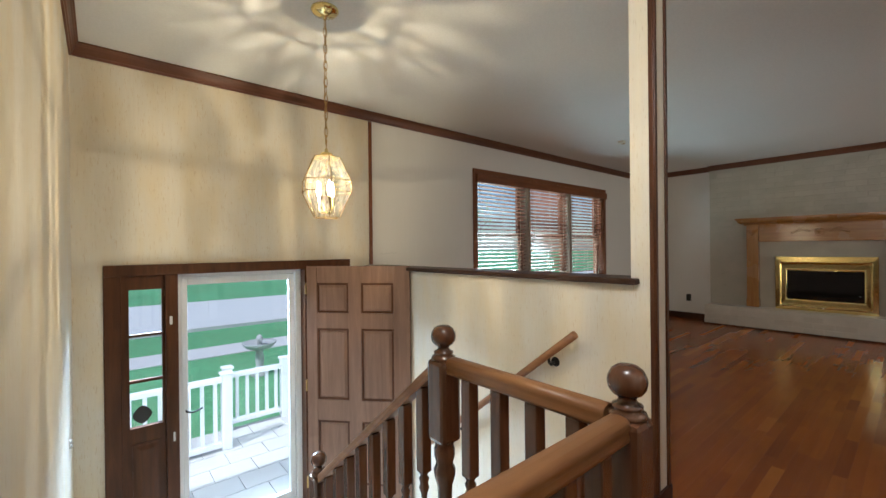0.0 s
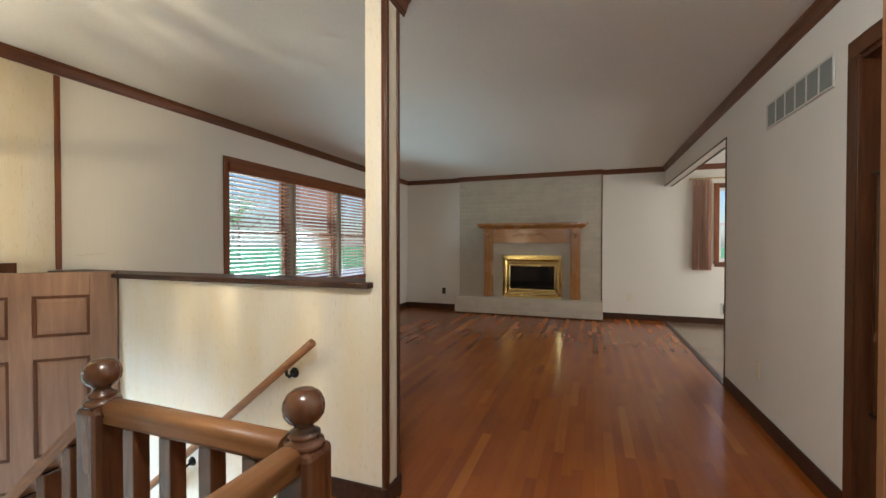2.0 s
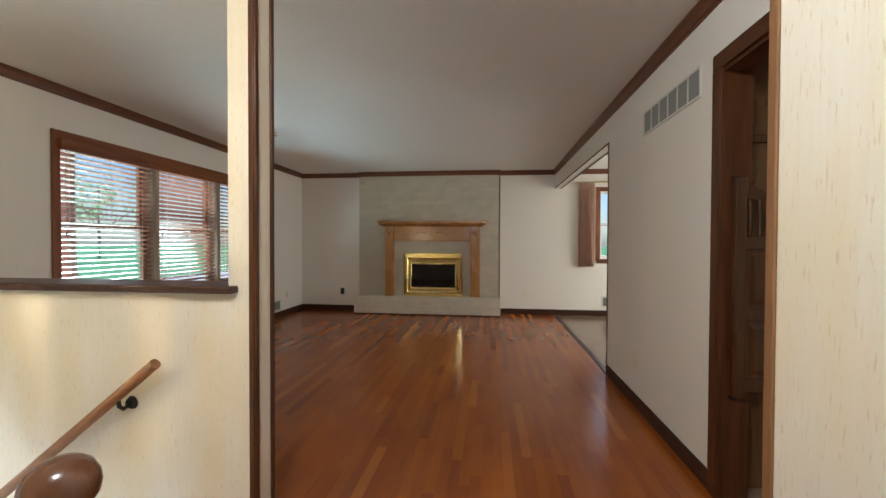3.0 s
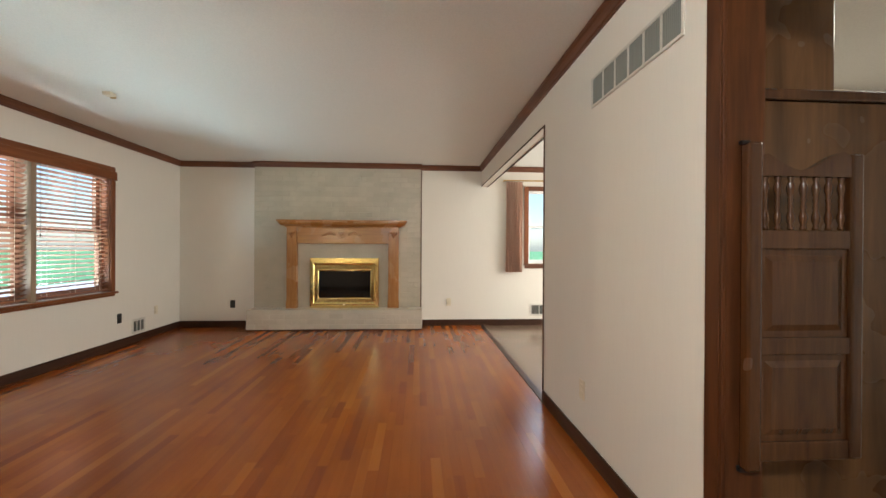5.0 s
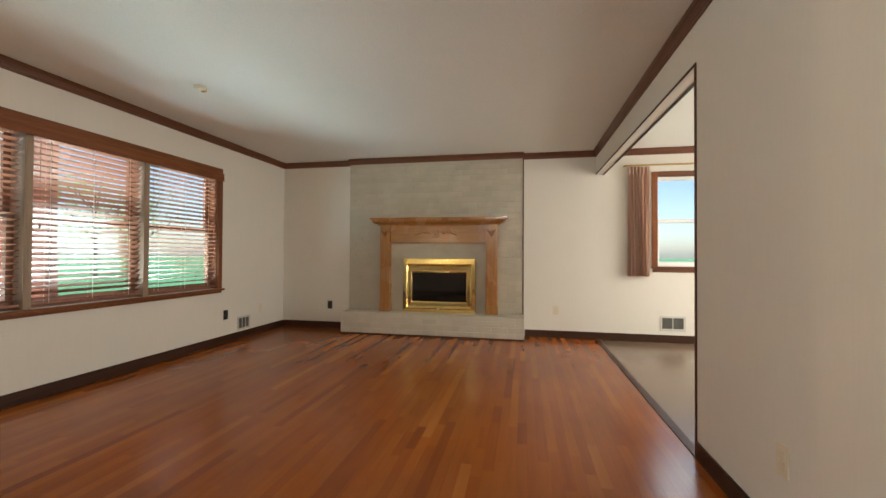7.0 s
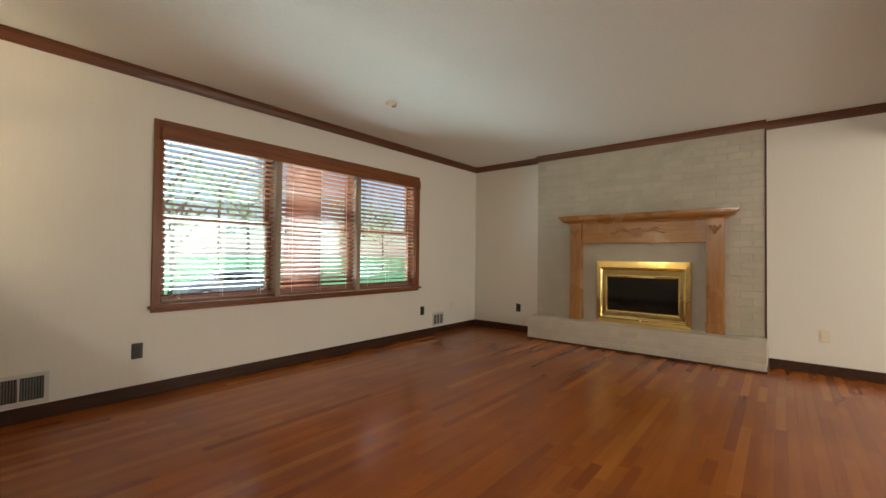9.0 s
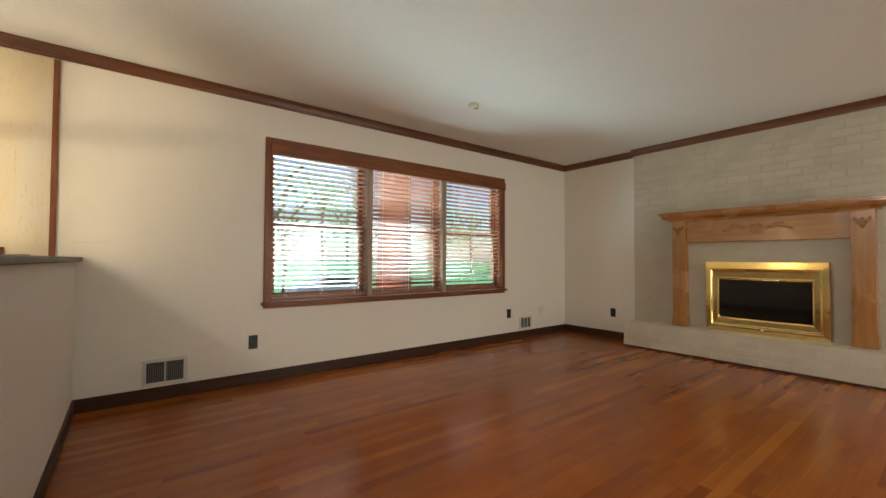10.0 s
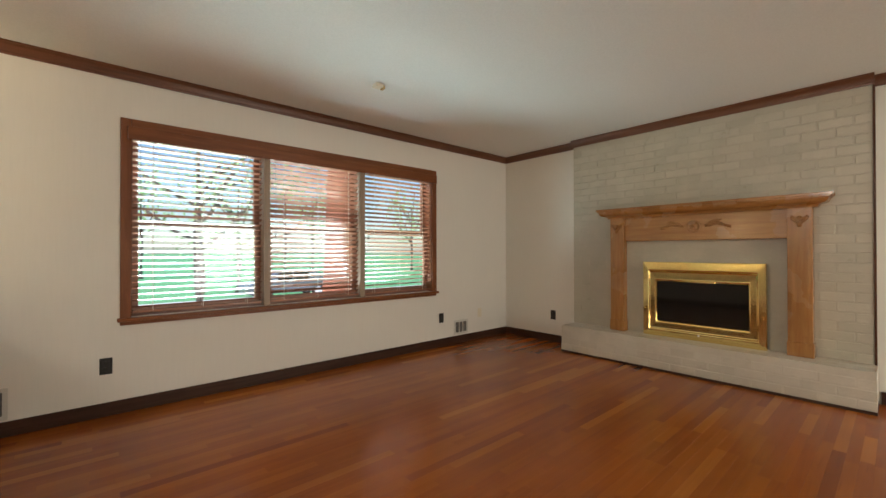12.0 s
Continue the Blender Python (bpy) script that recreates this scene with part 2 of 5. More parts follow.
def clear_glass(name, tint=(1, 1, 1), rough=0.0, streaks=False):
    """Window pane: see-through, with a mirror sheen."""
    m = bpy.data.materials.new(name)
    m.use_nodes = True
    n = m.node_tree.nodes
    out = n["Material Output"]
    n.remove(n["Principled BSDF"])
    tr = n.new("ShaderNodeBsdfTransparent")
    gl = n.new("ShaderNodeBsdfGlossy")
    gl.inputs["Roughness"].default_value = rough
    lw = n.new("ShaderNodeLayerWeight")
    pw = n.new("ShaderNodeMath")
    pw.operation = "POWER"
    pw.inputs[1].default_value = 4.5
    link(m, lw.outputs["Facing"], pw.inputs[0])
    fr = n.new("ShaderNodeMath")
    fr.operation = "MULTIPLY_ADD"
    fr.inputs[1].default_value, fr.inputs[2].default_value = 0.85, 0.035
    link(m, pw.outputs[0], fr.inputs[0])
    mx = n.new("ShaderNodeMixShader")
    tr.inputs["Color"].default_value = (*tint, 1)
    if streaks:
        c = noisy(m, coords(m, (44, 44, 3.0), world=False), 1.0, 2, 0.55, 0.6)
        link(m, ramp(m, c, ((0.38, (0.42, 0.40, 0.35)), (0.50, (0.72, 0.70, 0.64)), (0.62, (1, 0.99, 0.95)))), tr.inputs["Color"])
    link(m, fr.outputs[0], mx.inputs[0])
    body = tr
    if streaks:
        body = n.new("ShaderNodeMixShader")
        frost = n.new("ShaderNodeBsdfTranslucent")
        frost.inputs["Color"].default_value = (0.9, 0.86, 0.76, 1)
        body.inputs[0].default_value = 0.014
        link(m, tr.outputs[0], body.inputs[1])
        link(m, frost.outputs[0], body.inputs[2])
    link(m, body.outputs[0], mx.inputs[1])
    link(m, gl.outputs[0], mx.inputs[2])
    link(m, mx.outputs[0], out.inputs["Surface"])
    return m


GRASS, LEAF = grass_material(), leaf_material()
GLASS = clear_glass("window_glass")
BEVEL = clear_glass("lantern_bevelled_glass", streaks=True)
FIREGLASS = material("dark_fire_glass", 0.06, 0.0, (0.012, 0.011, 0.010))


def glowing(name, color, strength):
    m = material(name)
    b = m.node_tree.nodes["Principled BSDF"]
    b.inputs["Emission Color"].default_value, b.inputs["Emission Strength"].default_value = (*color, 1), strength
    return m


BULB = glowing("lit_bulb", (1.0, 0.78, 0.45), 40.0)


# ---- building helpers ----
def box(bm, x0, x1, y0, y1, z0, z1, bevel=0.0):
    r = bmesh.ops.create_cube(bm, size=1.0)
    vs = r["verts"]
    for v in vs:
        v.co = Vector(((x0 + x1) / 2 + v.co.x * (x1 - x0), (y0 + y1) / 2 + v.co.y * (y1 - y0), (z0 + z1) / 2 + v.co.z * (z1 - z0)))
    if bevel:
        bmesh.ops.bevel(bm, geom=list({e for v in vs for e in v.link_edges}), offset=bevel, segments=2, affect="EDGES", profile=0.5)
    return vs


def boxes(*items, bevel=0.0):
    bm = bmesh.new()
    for it in items:
        box(bm, *it, bevel=bevel)
    return bm


def prism(bm, profile, axis, a, b):
    """Sweep a closed (u, v) profile along an axis from a to b. u, v are the two other axes in order."""
    def at(u, v, w):
        return {"x": (w, u, v), "y": (u, w, v), "z": (u, v, w)}[axis]
    p0 = [bm.verts.new(at(u, v, a)) for u, v in profile]
    p1 = [bm.verts.new(at(u, v, b)) for u, v in profile]
    k = len(profile)
    for i in range(k):
        bm.faces.new((p0[i], p0[(i + 1) % k], p1[(i + 1) % k], p1[i]))
    bm.faces.new(p0[::-1])
    bm.faces.new(p1)
    return p0 + p1


def lathe(bm, profile, cx, cy, segs=20, square=False):
    """Turn an (r, z) profile round a vertical axis."""
    rings = []
    for r, z in profile:
        rings.append([bm.verts.new((cx + r * math.cos(2 * math.pi * i / segs), cy + r * math.sin(2 * math.pi * i / segs), z)) for i in range(segs)])
    for a, b in zip(rings, rings[1:]):
        for i in range(segs):
            f = bm.faces.new((a[i], a[(i + 1) % segs], b[(i + 1) % segs], b[i]))
            f.smooth = True
    bm.faces.new(rings[0][::-1])
    bm.faces.new(rings[-1])


def tube(bm, pts, r, segs=10, flat=1.0):
    """A round bar through points."""
    rings = []
    pts = [Vector(p) for p in pts]
    for i, p in enumerate(pts):
        d = (pts[min(i + 1, len(pts) - 1)] - pts[max(i - 1, 0)]).normalized()
        side = d.cross(Vector((0, 0, 1)))
        side = side.normalized() if side.length > 1e-4 else Vector((1, 0, 0))
        up = side.cross(d).normalized()
        rings.append([bm.verts.new(p + side * (r * math.cos(2 * math.pi * k / segs)) + up * (r * flat * math.sin(2 * math.pi * k / segs))) for k in range(segs)])
    for a, b in zip(rings, rings[1:]):
        for k in range(segs):
            f = bm.faces.new((a[k], a[(k + 1) % segs], b[(k + 1) % segs], b[k]))
            f.smooth = True
    bm.faces.new(rings[0][::-1])
    bm.faces.new(rings[-1])


def mesh(name, bm, mat):
    bmesh.ops.recalc_face_normals(bm, faces=bm.faces)
    me = bpy.data.meshes.new(name)
    bm.to_mesh(me)
    bm.free()
    me.materials.append(mat)
    return me


def thing(name, at, label, category, group="", kind=""):
    ob = new(name)
    ob.empty_display_size = 0.1
    ob.matrix_world = at if isinstance(at, Matrix) else Matrix.Translation(at)
    return tagged(ob, label, category, group, kind)


def root_of(ob):
    while ob.parent:
        ob = ob.parent
    return ob


def part(name, bm, mat, parent, label="", local=False):
    """A part under a thing; its mesh is given in world coordinates, or in the thing's own with local=True."""
    ob = new(name, bm if isinstance(bm, bpy.types.Mesh) else mesh(name, bm, mat))
    ob.parent = parent
    if not local and parent.parent is None:
        ob.matrix_parent_inverse = parent.matrix_basis.inverted()
    return tagged(ob, label) if label else ob


def solid(name, bm, mat, label, category, group="", kind=""):
    return tagged(new(name, mesh(name, bm, mat)), label, category, group, kind)


def structure(name, bm, mat, label, category):
    return solid(name, bm, mat, label, category, kind="structure")

# ---- the large structure ----
FRONT, SOUTH, EAST, WEST, CEILZ = 3.385, -1.165, 7.532, -0.17, 2.468
LANDING = -0.98
FL = -0.018
HALLS, HALLN = -0.66, 0.515
HALF0, HALF1 = 1.87, 2.0
POSTY = 0.848
WIN = (3.27, 6.165, 0.665, 2.06)
DWIN = (-2.80, -1.90, 0.96, 2.10)

structure("ceiling", boxes((-2.7, EAST + 0.2, -4.4, FRONT + 0.2, CEILZ, CEILZ + 0.12)), CEIL, "off-white textured ceiling over foyer and living room", "ceiling")
structure("floor", boxes((-2.6, 0.9, HALLS - 0.1, HALLN + 0.02, -0.28, FL - 0.02), (0.9, HALF1, HALLS - 0.1, 1.178, -0.28, FL - 0.02),
                         (HALF1, EAST, SOUTH - 0.02, FRONT, -0.28, FL - 0.02), (1.32, HALF1, SOUTH - 0.02, HALLS - 0.1, -0.28, FL - 0.02)), FLOOR, "narrow-strip polished oak floor, reddish brown", "floor")
structure("floor_dining", boxes((4.35, EAST, -4.3, SOUTH - 0.045, -0.28, FL)), VINYLFLOOR, "smooth grey-brown vinyl floor of the dining area", "floor")
structure("floor_kitchen", boxes((1.2, 4.35, -4.3, SOUTH - 0.021, -0.28, FL - 0.002)), VINYLFLOOR, "smooth brown vinyl floor of the kitchen", "floor")
structure("floor_landing", boxes((WEST, HALF0, 2.27, FRONT, LANDING - 0.2, LANDING)), CARPET, "beige carpet on the entry landing", "floor")
structure("threshold_strip", boxes((4.37, EAST, SOUTH - 0.045, SOUTH + 0.012, FL - 0.02, FL + 0.006), bevel=0.002), DARK, "dark wooden strip between oak and vinyl floors", "trim")

# front wall, with the entry and the triple window
FT = 0.18
E0, E1, EH = 0.03, 1.62, 1.065
structure("wall_north_foyer", boxes((WEST - 0.15, E0, FRONT, FRONT + FT, -2.6, CEILZ), (E1, HALF0, FRONT, FRONT + FT, -2.6, CEILZ),
                                    (E0, E1, FRONT, FRONT + FT, EH, CEILZ), (E0, E1, FRONT, FRONT + FT, -2.6, LANDING)), PAPER, "cream streaked wallpaper on the entry wall", "wall")
structure("wall_north", boxes((HALF0, WIN[0], FRONT, FRONT + FT, -2.6, CEILZ), (WIN[1], EAST + 0.15, FRONT, FRONT + FT, -2.6, CEILZ),
                              (WIN[0], WIN[1], FRONT, FRONT + FT, -2.6, WIN[2]), (WIN[0], WIN[1], FRONT, FRONT + FT, WIN[3], CEILZ)), WALL, "off-white painted living room wall around the triple window", "wall")
structure("wall_east", boxes((EAST, EAST + 0.18, DWIN[1], FRONT, -0.3, CEILZ), (EAST, EAST + 0.18, -4.4, DWIN[0], -0.3, CEILZ),
                             (EAST, EAST + 0.18, DWIN[0], DWIN[1], -0.3, DWIN[2]), (EAST, EAST + 0.18, DWIN[0], DWIN[1], DWIN[3], CEILZ)), WALL, "off-white painted wall behind the fireplace", "wall")
structure("wall_south", boxes((2.485, 4.375, SOUTH - 0.115, SOUTH, -0.1, CEILZ), (4.375, EAST, SOUTH - 0.095, SOUTH, 2.15, CEILZ),
                              (1.65, 2.485, SOUTH - 0.115, SOUTH, 2.06, CEILZ), (1.32, 1.65, SOUTH - 0.115, SOUTH, -0.1, CEILZ)), WALL, "off-white wall with a doorway and a wide opening", "wall")
structure("wall_hall_south", boxes((-2.6, 1.338, HALLS - 0.1, HALLS, -0.1, CEILZ), (1.25, 1.338, SOUTH - 0.115, HALLS - 0.1, -0.1, CEILZ)), PAPER, "cream streaked wallpaper on the hall wall", "wall")
structure("wall_west_foyer", boxes((WEST - 0.12, WEST, HALLN - 0.1, FRONT, -2.6, CEILZ)), PAPER, "cream streaked wallpaper beside the stairwell", "wall")
structure("wall_hall_north", boxes((-2.6, WEST - 0.12, HALLN - 0.1, HALLN, -0.1, CEILZ)), PAPER, "cream streaked wallpaper in the hall", "wall")
structure("wall_hall_end", boxes((-2.7, -2.6, HALLS - 0.1, HALLN, -0.1, CEILZ)), PAPER, "cream wallpaper at the end of the hall", "wall")
structure("wall_half", boxes((HALF0, HALF1, 0.955, FRONT, -2.6, 1.02), (HALF0, HALF1, POSTY, 0.955, -0.28, CEILZ)), PAPER, "half wall with a full-height end post, cream wallpaper", "wall")
structure("wall_half_lining", boxes((HALF1, HALF1 + 0.006, POSTY + 0.006, FRONT, -0.1, 1.02)), WALL, "off-white painted living room side of the half wall", "wall")
structure("wall_kitchen", boxes((4.25, 4.35, -4.3, SOUTH - 0.115, -0.1, CEILZ), (1.1, 1.22, -4.3, SOUTH - 0.115, -0.1, CEILZ), (1.1, EAST, -4.4, -4.3, -0.1, CEILZ)), WALL, "off-white walls closing kitchen and dining area", "wall")
structure("wall_stairwell", boxes((0.86, 0.94, HALLN, 2.27, -2.6, -0.30), (WEST, HALF0, HALLN - 0.12, HALLN - 0.02, -2.6, -0.28), (WEST - 0.1, HALF0, HALLN, FRONT, -2.7, -2.6)), PAPER, "painted walls below the stairs", "wall")

# stairs
def stairs():
    n, rise, run = 5, 0.98 / 5, (2.27 - 1.178) / 4
    st = thing("staircase", (1.4, 1.178, LANDING), "short carpeted stair from the entry landing up to the hall", "stairs", kind="structure")
    for i in range(n - 1):
        y1 = 2.27 - i * run
        part("step", boxes((0.94, HALF0 - 0.012, 1.178, y1, LANDING + i * rise, LANDING + (i + 1) * rise - 0.03)), CARPET, st)
        part("tread", boxes((0.94, HALF0 - 0.012, y1 - run - 0.001, y1 + 0.025, LANDING + (i + 1) * rise - 0.03, LANDING + (i + 1) * rise), bevel=0.008), CARPET, st)
    part("nosing", boxes((0.90, HALF0, 1.178, 1.205, FL - 0.035, FL), bevel=0.006), RAILWOOD_X, st, "oak nosing at the top step")
    slope = -0.98 / 1.092
    bm = bmesh.new()
    prism(bm, [(1.131, 0.0), (2.188, -0.87), (2.188, -1.2), (1.131, -0.32)], "x", 0.83, 0.94)
    part("stringer", bm, NEWEL, st, "brown stained stringer board")
    bm = bmesh.new()
    prism(bm, [(1.178, 0.14), (2.35, -0.90), (2.35, -0.98), (1.178, -0.03)], "x", HALF0 - 0.012, HALF0)
    part("skirt_board", bm, NEWEL, st)
    dn = thing("staircase", (0.35, 2.27, LANDING), "carpeted stair from the entry landing down to the lower floor", "stairs", kind="structure")
    for i in range(6):
        y1 = 2.27 - i * 0.25
        part("step", boxes((WEST, 0.86, y1 - 0.25, y1, -2.6, LANDING - (i + 1) * 0.19)), CARPET, dn)


stairs()


# crown moulding, baseboards, corner trims
def crown_run(a, b, axis, at, inward, mat, name="crown_trim"):
    """A crown moulding between wall and ceiling; inward is +1 or -1."""
    h, d = 0.080, 0.046
    prof = [(0, -h), (0.010, -h), (0.012, -h + 0.012), (0.018, -h + 0.016), (0.022, -h + 0.034), (0.030, -h + 0.054), (0.036, -h + 0.060), (0.040, -0.014), (d, -0.012), (d, -0.001), (0, -0.001)]
    bm = bmesh.new()
    prism(bm, [(at + inward * u, CEILZ + v) for u, v in prof], axis, a, b)
    return structure(name, bm, mat, "reddish-brown stained crown moulding", "crown moulding")


BRX, BRY0, BRY1 = 7.455, -0.215, 2.268
crown_run(WEST, EAST, "x", FRONT, -1, CROWN)
crown_run(HALLN, FRONT, "y", WEST, 1, CROWN_Y)
crown_run(BRY1, FRONT, "y", EAST, -1, CROWN_Y)
crown_run(BRY0 - 0.012, BRY1 + 0.012, "y", BRX - 0.002, -1, CROWN_Y)
crown_run(SOUTH, BRY0, "y", EAST, -1, CROWN_Y)
crown_run(1.32, EAST, "x", SOUTH, 1, CROWN)
crown_run(4.35, EAST, "x", SOUTH - 0.095, -1, CROWN)
crown_run(-4.3, SOUTH - 0.095, "y", EAST, -1, CROWN_Y)
crown_run(POSTY - 0.005, 0.96, "y", HALF0, -1, CROWN_Y)
crown_run(POSTY - 0.005, 0.96, "y", HALF1, 1, CROWN_Y)
crown_run(HALF0 - 0.062, HALF1 + 0.062, "x", POSTY, -1, CROWN)


def base_run(x0, x1, y0, y1, mat=DARK, h=0.078):
    bm = boxes((x0, x1, y0, y1, FL, h), bevel=0.004)
    return structure("baseboard", bm, mat, "dark brown stained baseboard", "baseboard")


base_run(HALF1 + 0.006, EAST, FRONT - 0.014, FRONT)
base_run(EAST - 0.014, EAST, 2.29, FRONT - 0.014)
base_run(EAST - 0.014, EAST, -4.3, -0.245)
base_run(2.56, 4.36, SOUTH, SOUTH + 0.014)
base_run(HALF1 + 0.006, HALF1 + 0.020, POSTY, FRONT - 0.014)
base_run(HALF0 - 0.014, HALF0, POSTY, 1.17)
base_run(HALF0 - 0.014, HALF1 + 0.014, POSTY - 0.014, POSTY)
base_run(-2.6, 1.318, HALLS, HALLS + 0.014)


def trim(x0, x1, y0, y1, z0, z1, mat, label="thin brown stained corner trim", name="trim"):
    return structure(name, boxes((x0, x1, y0, y1, z0, z1), bevel=0.003), mat, label, "trim")


trim(HALF0 - 0.004, HALF0 + 0.020, POSTY - 0.010, POSTY - 0.0005, 0.078, CEILZ - 0.086, DARK_Z)
trim(HALF1 - 0.020, HALF1 + 0.004, POSTY - 0.010, POSTY - 0.0005, 0.078, CEILZ - 0.086, DARK_Z)
trim(HALF0 - 0.009, HALF0 - 0.0005, POSTY - 0.004, POSTY + 0.018, 0.078, CEILZ - 0.086, DARK_Z)
trim(HALF1 + 0.0065, HALF1 + 0.014, POSTY - 0.004, POSTY + 0.022, 0.078, CEILZ - 0.086, DARK_Z)
trim(1.872, 1.904, FRONT - 0.014, FRONT, 1.055, CEILZ - 0.086, CASING_Z, "thin brown stained wall strip between foyer and living room")
trim(1.318, 1.344, HALLS + 0.0005, HALLS + 0.008, FL, CEILZ - 0.001, TRIMOAK)
trim(1.3385, 1.346, HALLS - 0.022, HALLS + 0.008, FL, CEILZ - 0.001, TRIMOAK)
trim(4.358, 4.376, SOUTH + 0.0005, SOUTH + 0.007, FL, 2.15, DARK_Z)
trim(4.3755, 4.382, SOUTH - 0.12, SOUTH + 0.007, FL, 2.143, DARK_Z)
trim(4.358, EAST, SOUTH + 0.0005, SOUTH + 0.007, 2.15, 2.166, DARK, "thin dark strip along the lower edge of the beam")
trim(4.382, EAST, SOUTH - 0.101, SOUTH - 0.08, 2.143, 2.1495, DARK, "thin dark strip along the lower edge of the beam")

# ledge on the half wall
structure("ledge", boxes((HALF0 - 0.045, HALF1 + 0.045, 0.915, FRONT - 0.001, 1.021, 1.050), bevel=0.007), DARK, "dark brown wooden cap on the half wall", "ledge")


# ---- entry: door, sidelights, storm door ----
def panel_front(bm, x0, x1, z0, z1, y, depth, side):
    """A raised field with bevelled edges on a face at y; side is the outward sign."""
    w = 0.028
    v = [bm.verts.new((x, y, z)) for x, z in ((x0, z0), (x1, z0), (x1, z1), (x0, z1))]
    u = [bm.verts.new((x, y + side * depth, z)) for x, z in ((x0 + w, z0 + w), (x1 - w, z0 + w), (x1 - w, z1 - w), (x0 + w, z1 - w))]
    for i in range(4):
        bm.faces.new((v[i], v[(i + 1) % 4], u[(i + 1) % 4], u[i]))
    bm.faces.new(u)


def front_door():
    """Six-panel door, built closed along x from its hinge at 0, then turned open."""
    W, H, T = 0.87, 2.03, 0.044
    d = thing("front_door", pose(1.262, FRONT - 0.03, LANDING + 0.012, 0, 0, -48), "open six-panel wooden entry door, brown stained", "door")
    xs = (0.0, 0.09, 0.36, 0.465, 0.735, W)
    zs = (0.0, 0.25, 0.767, 0.936, 1.521, 1.647, 1.893, H)
    for a, b in ((xs[0], xs[1]), (xs[4], xs[5])):
        part("stile", boxes((a, b, 0, T, 0, H), bevel=0.003), DOORWOOD, d, local=True)
    part("mullion", boxes((xs[2], xs[3], 0, T, 0.001, H - 0.001)), DOORWOOD, d, local=True)
    for a, b in ((zs[0], zs[1]), (zs[2], zs[3]), (zs[4], zs[5]), (zs[6], zs[7])):
        for u, w in ((xs[1], xs[2]), (xs[3], xs[4])):
            part("rail", boxes((u, w, 0.0005, T - 0.0005, a, b)), DOORWOOD, d, local=True)
    for a, b in ((zs[1], zs[2]), (zs[3], zs[4]), (zs[5], zs[6])):
        for u, w in ((xs[1], xs[2]), (xs[3], xs[4])):
            bm = boxes((u, w, 0.012, T - 0.012, a, b))
            panel_front(bm, u + 0.012, w - 0.012, a + 0.012, b - 0.012, 0.0118, 0.008, -1)
            panel_front(bm, u + 0.012, w - 0.012, a + 0.012, b - 0.012, T - 0.0118, 0.008, 1)
            part("panel", bm, DOORWOOD, d, local=True)
            e = 0.018
            fr = boxes((u, w, 0.003, 0.012, a, a + e), (u, w, 0.003, 0.012, b - e, b), (u, u + e, 0.003, 0.012, a + e, b - e), (w - e, w, 0.003, 0.012, a + e, b - e), bevel=0.003)
            part("panel_moulding", fr, DARK_Z, d, local=True)
    part("latch", boxes((W - 0.045, W - 0.012, -0.014, 0.0, 0.955, 1.0), bevel=0.005), WHITE, d, "pale metal latch", local=True)
    for z in (0.2, 1.0, 1.8):
        part("hinge", boxes((-0.012, 0.0, -0.006, 0.03, z, z + 0.09), bevel=0.002), BRASS_DULL, d, local=True)


def entry_frame():
    d = thing("door_1", (0.82, FRONT, LANDING), "dark stained entry frame with a sidelight at each side", "door frame", kind="structure")
    y0, y1 = FRONT - 0.016, FRONT
    part("casing", boxes((-0.025, 0.062, y0, y1, LANDING, 1.04), bevel=0.004), DARK_Z, d)
    part("casing", boxes((1.585, 1.668, y0, y1, LANDING, 1.04), bevel=0.004), DARK_Z, d)
    part("head_casing", boxes((-0.025, 1.668, y0 - 0.002, y1, 1.04, 1.112), bevel=0.004), DARK_Z, d)
    for a, b in ((0.03, 0.085), (0.300, 0.372), (1.262, 1.325), (1.56, 1.62)):
        part("jamb", boxes((a, b, FRONT + 0.001, FRONT + FT, LANDING, 1.04)), DARK_Z, d)
    part("head_jamb", boxes((0.03, 1.62, FRONT + 0.001, FRONT + FT, 1.04, EH)), DARK_Z, d)
    part("threshold", boxes((0.03, 1.62, FRONT - 0.02, FRONT + FT + 0.05, LANDING, LANDING + 0.02), bevel=0.004), DARK_Z, d)
    for x0, x1 in ((0.085, 0.300), (1.325, 1.56)):
        sl = part("sidelight", boxes((x0, x1, FRONT + 0.03, FRONT + 0.07, LANDING + 0.02, 0.035), (x0, x1, FRONT + 0.03, FRONT + 0.07, 0.945, 1.04), (x0, x0 + 0.018, FRONT + 0.03, FRONT + 0.07, 0.035, 0.945),
                                     (x1 - 0.018, x1, FRONT + 0.03, FRONT + 0.07, 0.035, 0.945)), DARK_Z, d)
        bm = boxes((x0 + 0.03, x1 - 0.03, FRONT + 0.022, FRONT + 0.030, LANDING + 0.2, -0.07))
        panel_front(bm, x0 + 0.045, x1 - 0.045, LANDING + 0.215, -0.085, FRONT + 0.0215, 0.008, -1)
        part("panel", bm, DARK_Z, sl)
        for k in range(3):
            a, b = 0.035 + k * 0.3033, 0.035 + (k + 1) * 0.3033
            if k:
                part("muntin", boxes((x0 + 0.018, x1 - 0.018, FRONT + 0.035, FRONT + 0.065, a - 0.009, a + 0.009)), DARK_Z, sl)
            g = part("pane", boxes((x0 + 0.018, x1 - 0.018, FRONT + 0.046, FRONT + 0.051, a + 0.01, b - 0.01)), GLASS, sl)
            g.visible_shadow = False


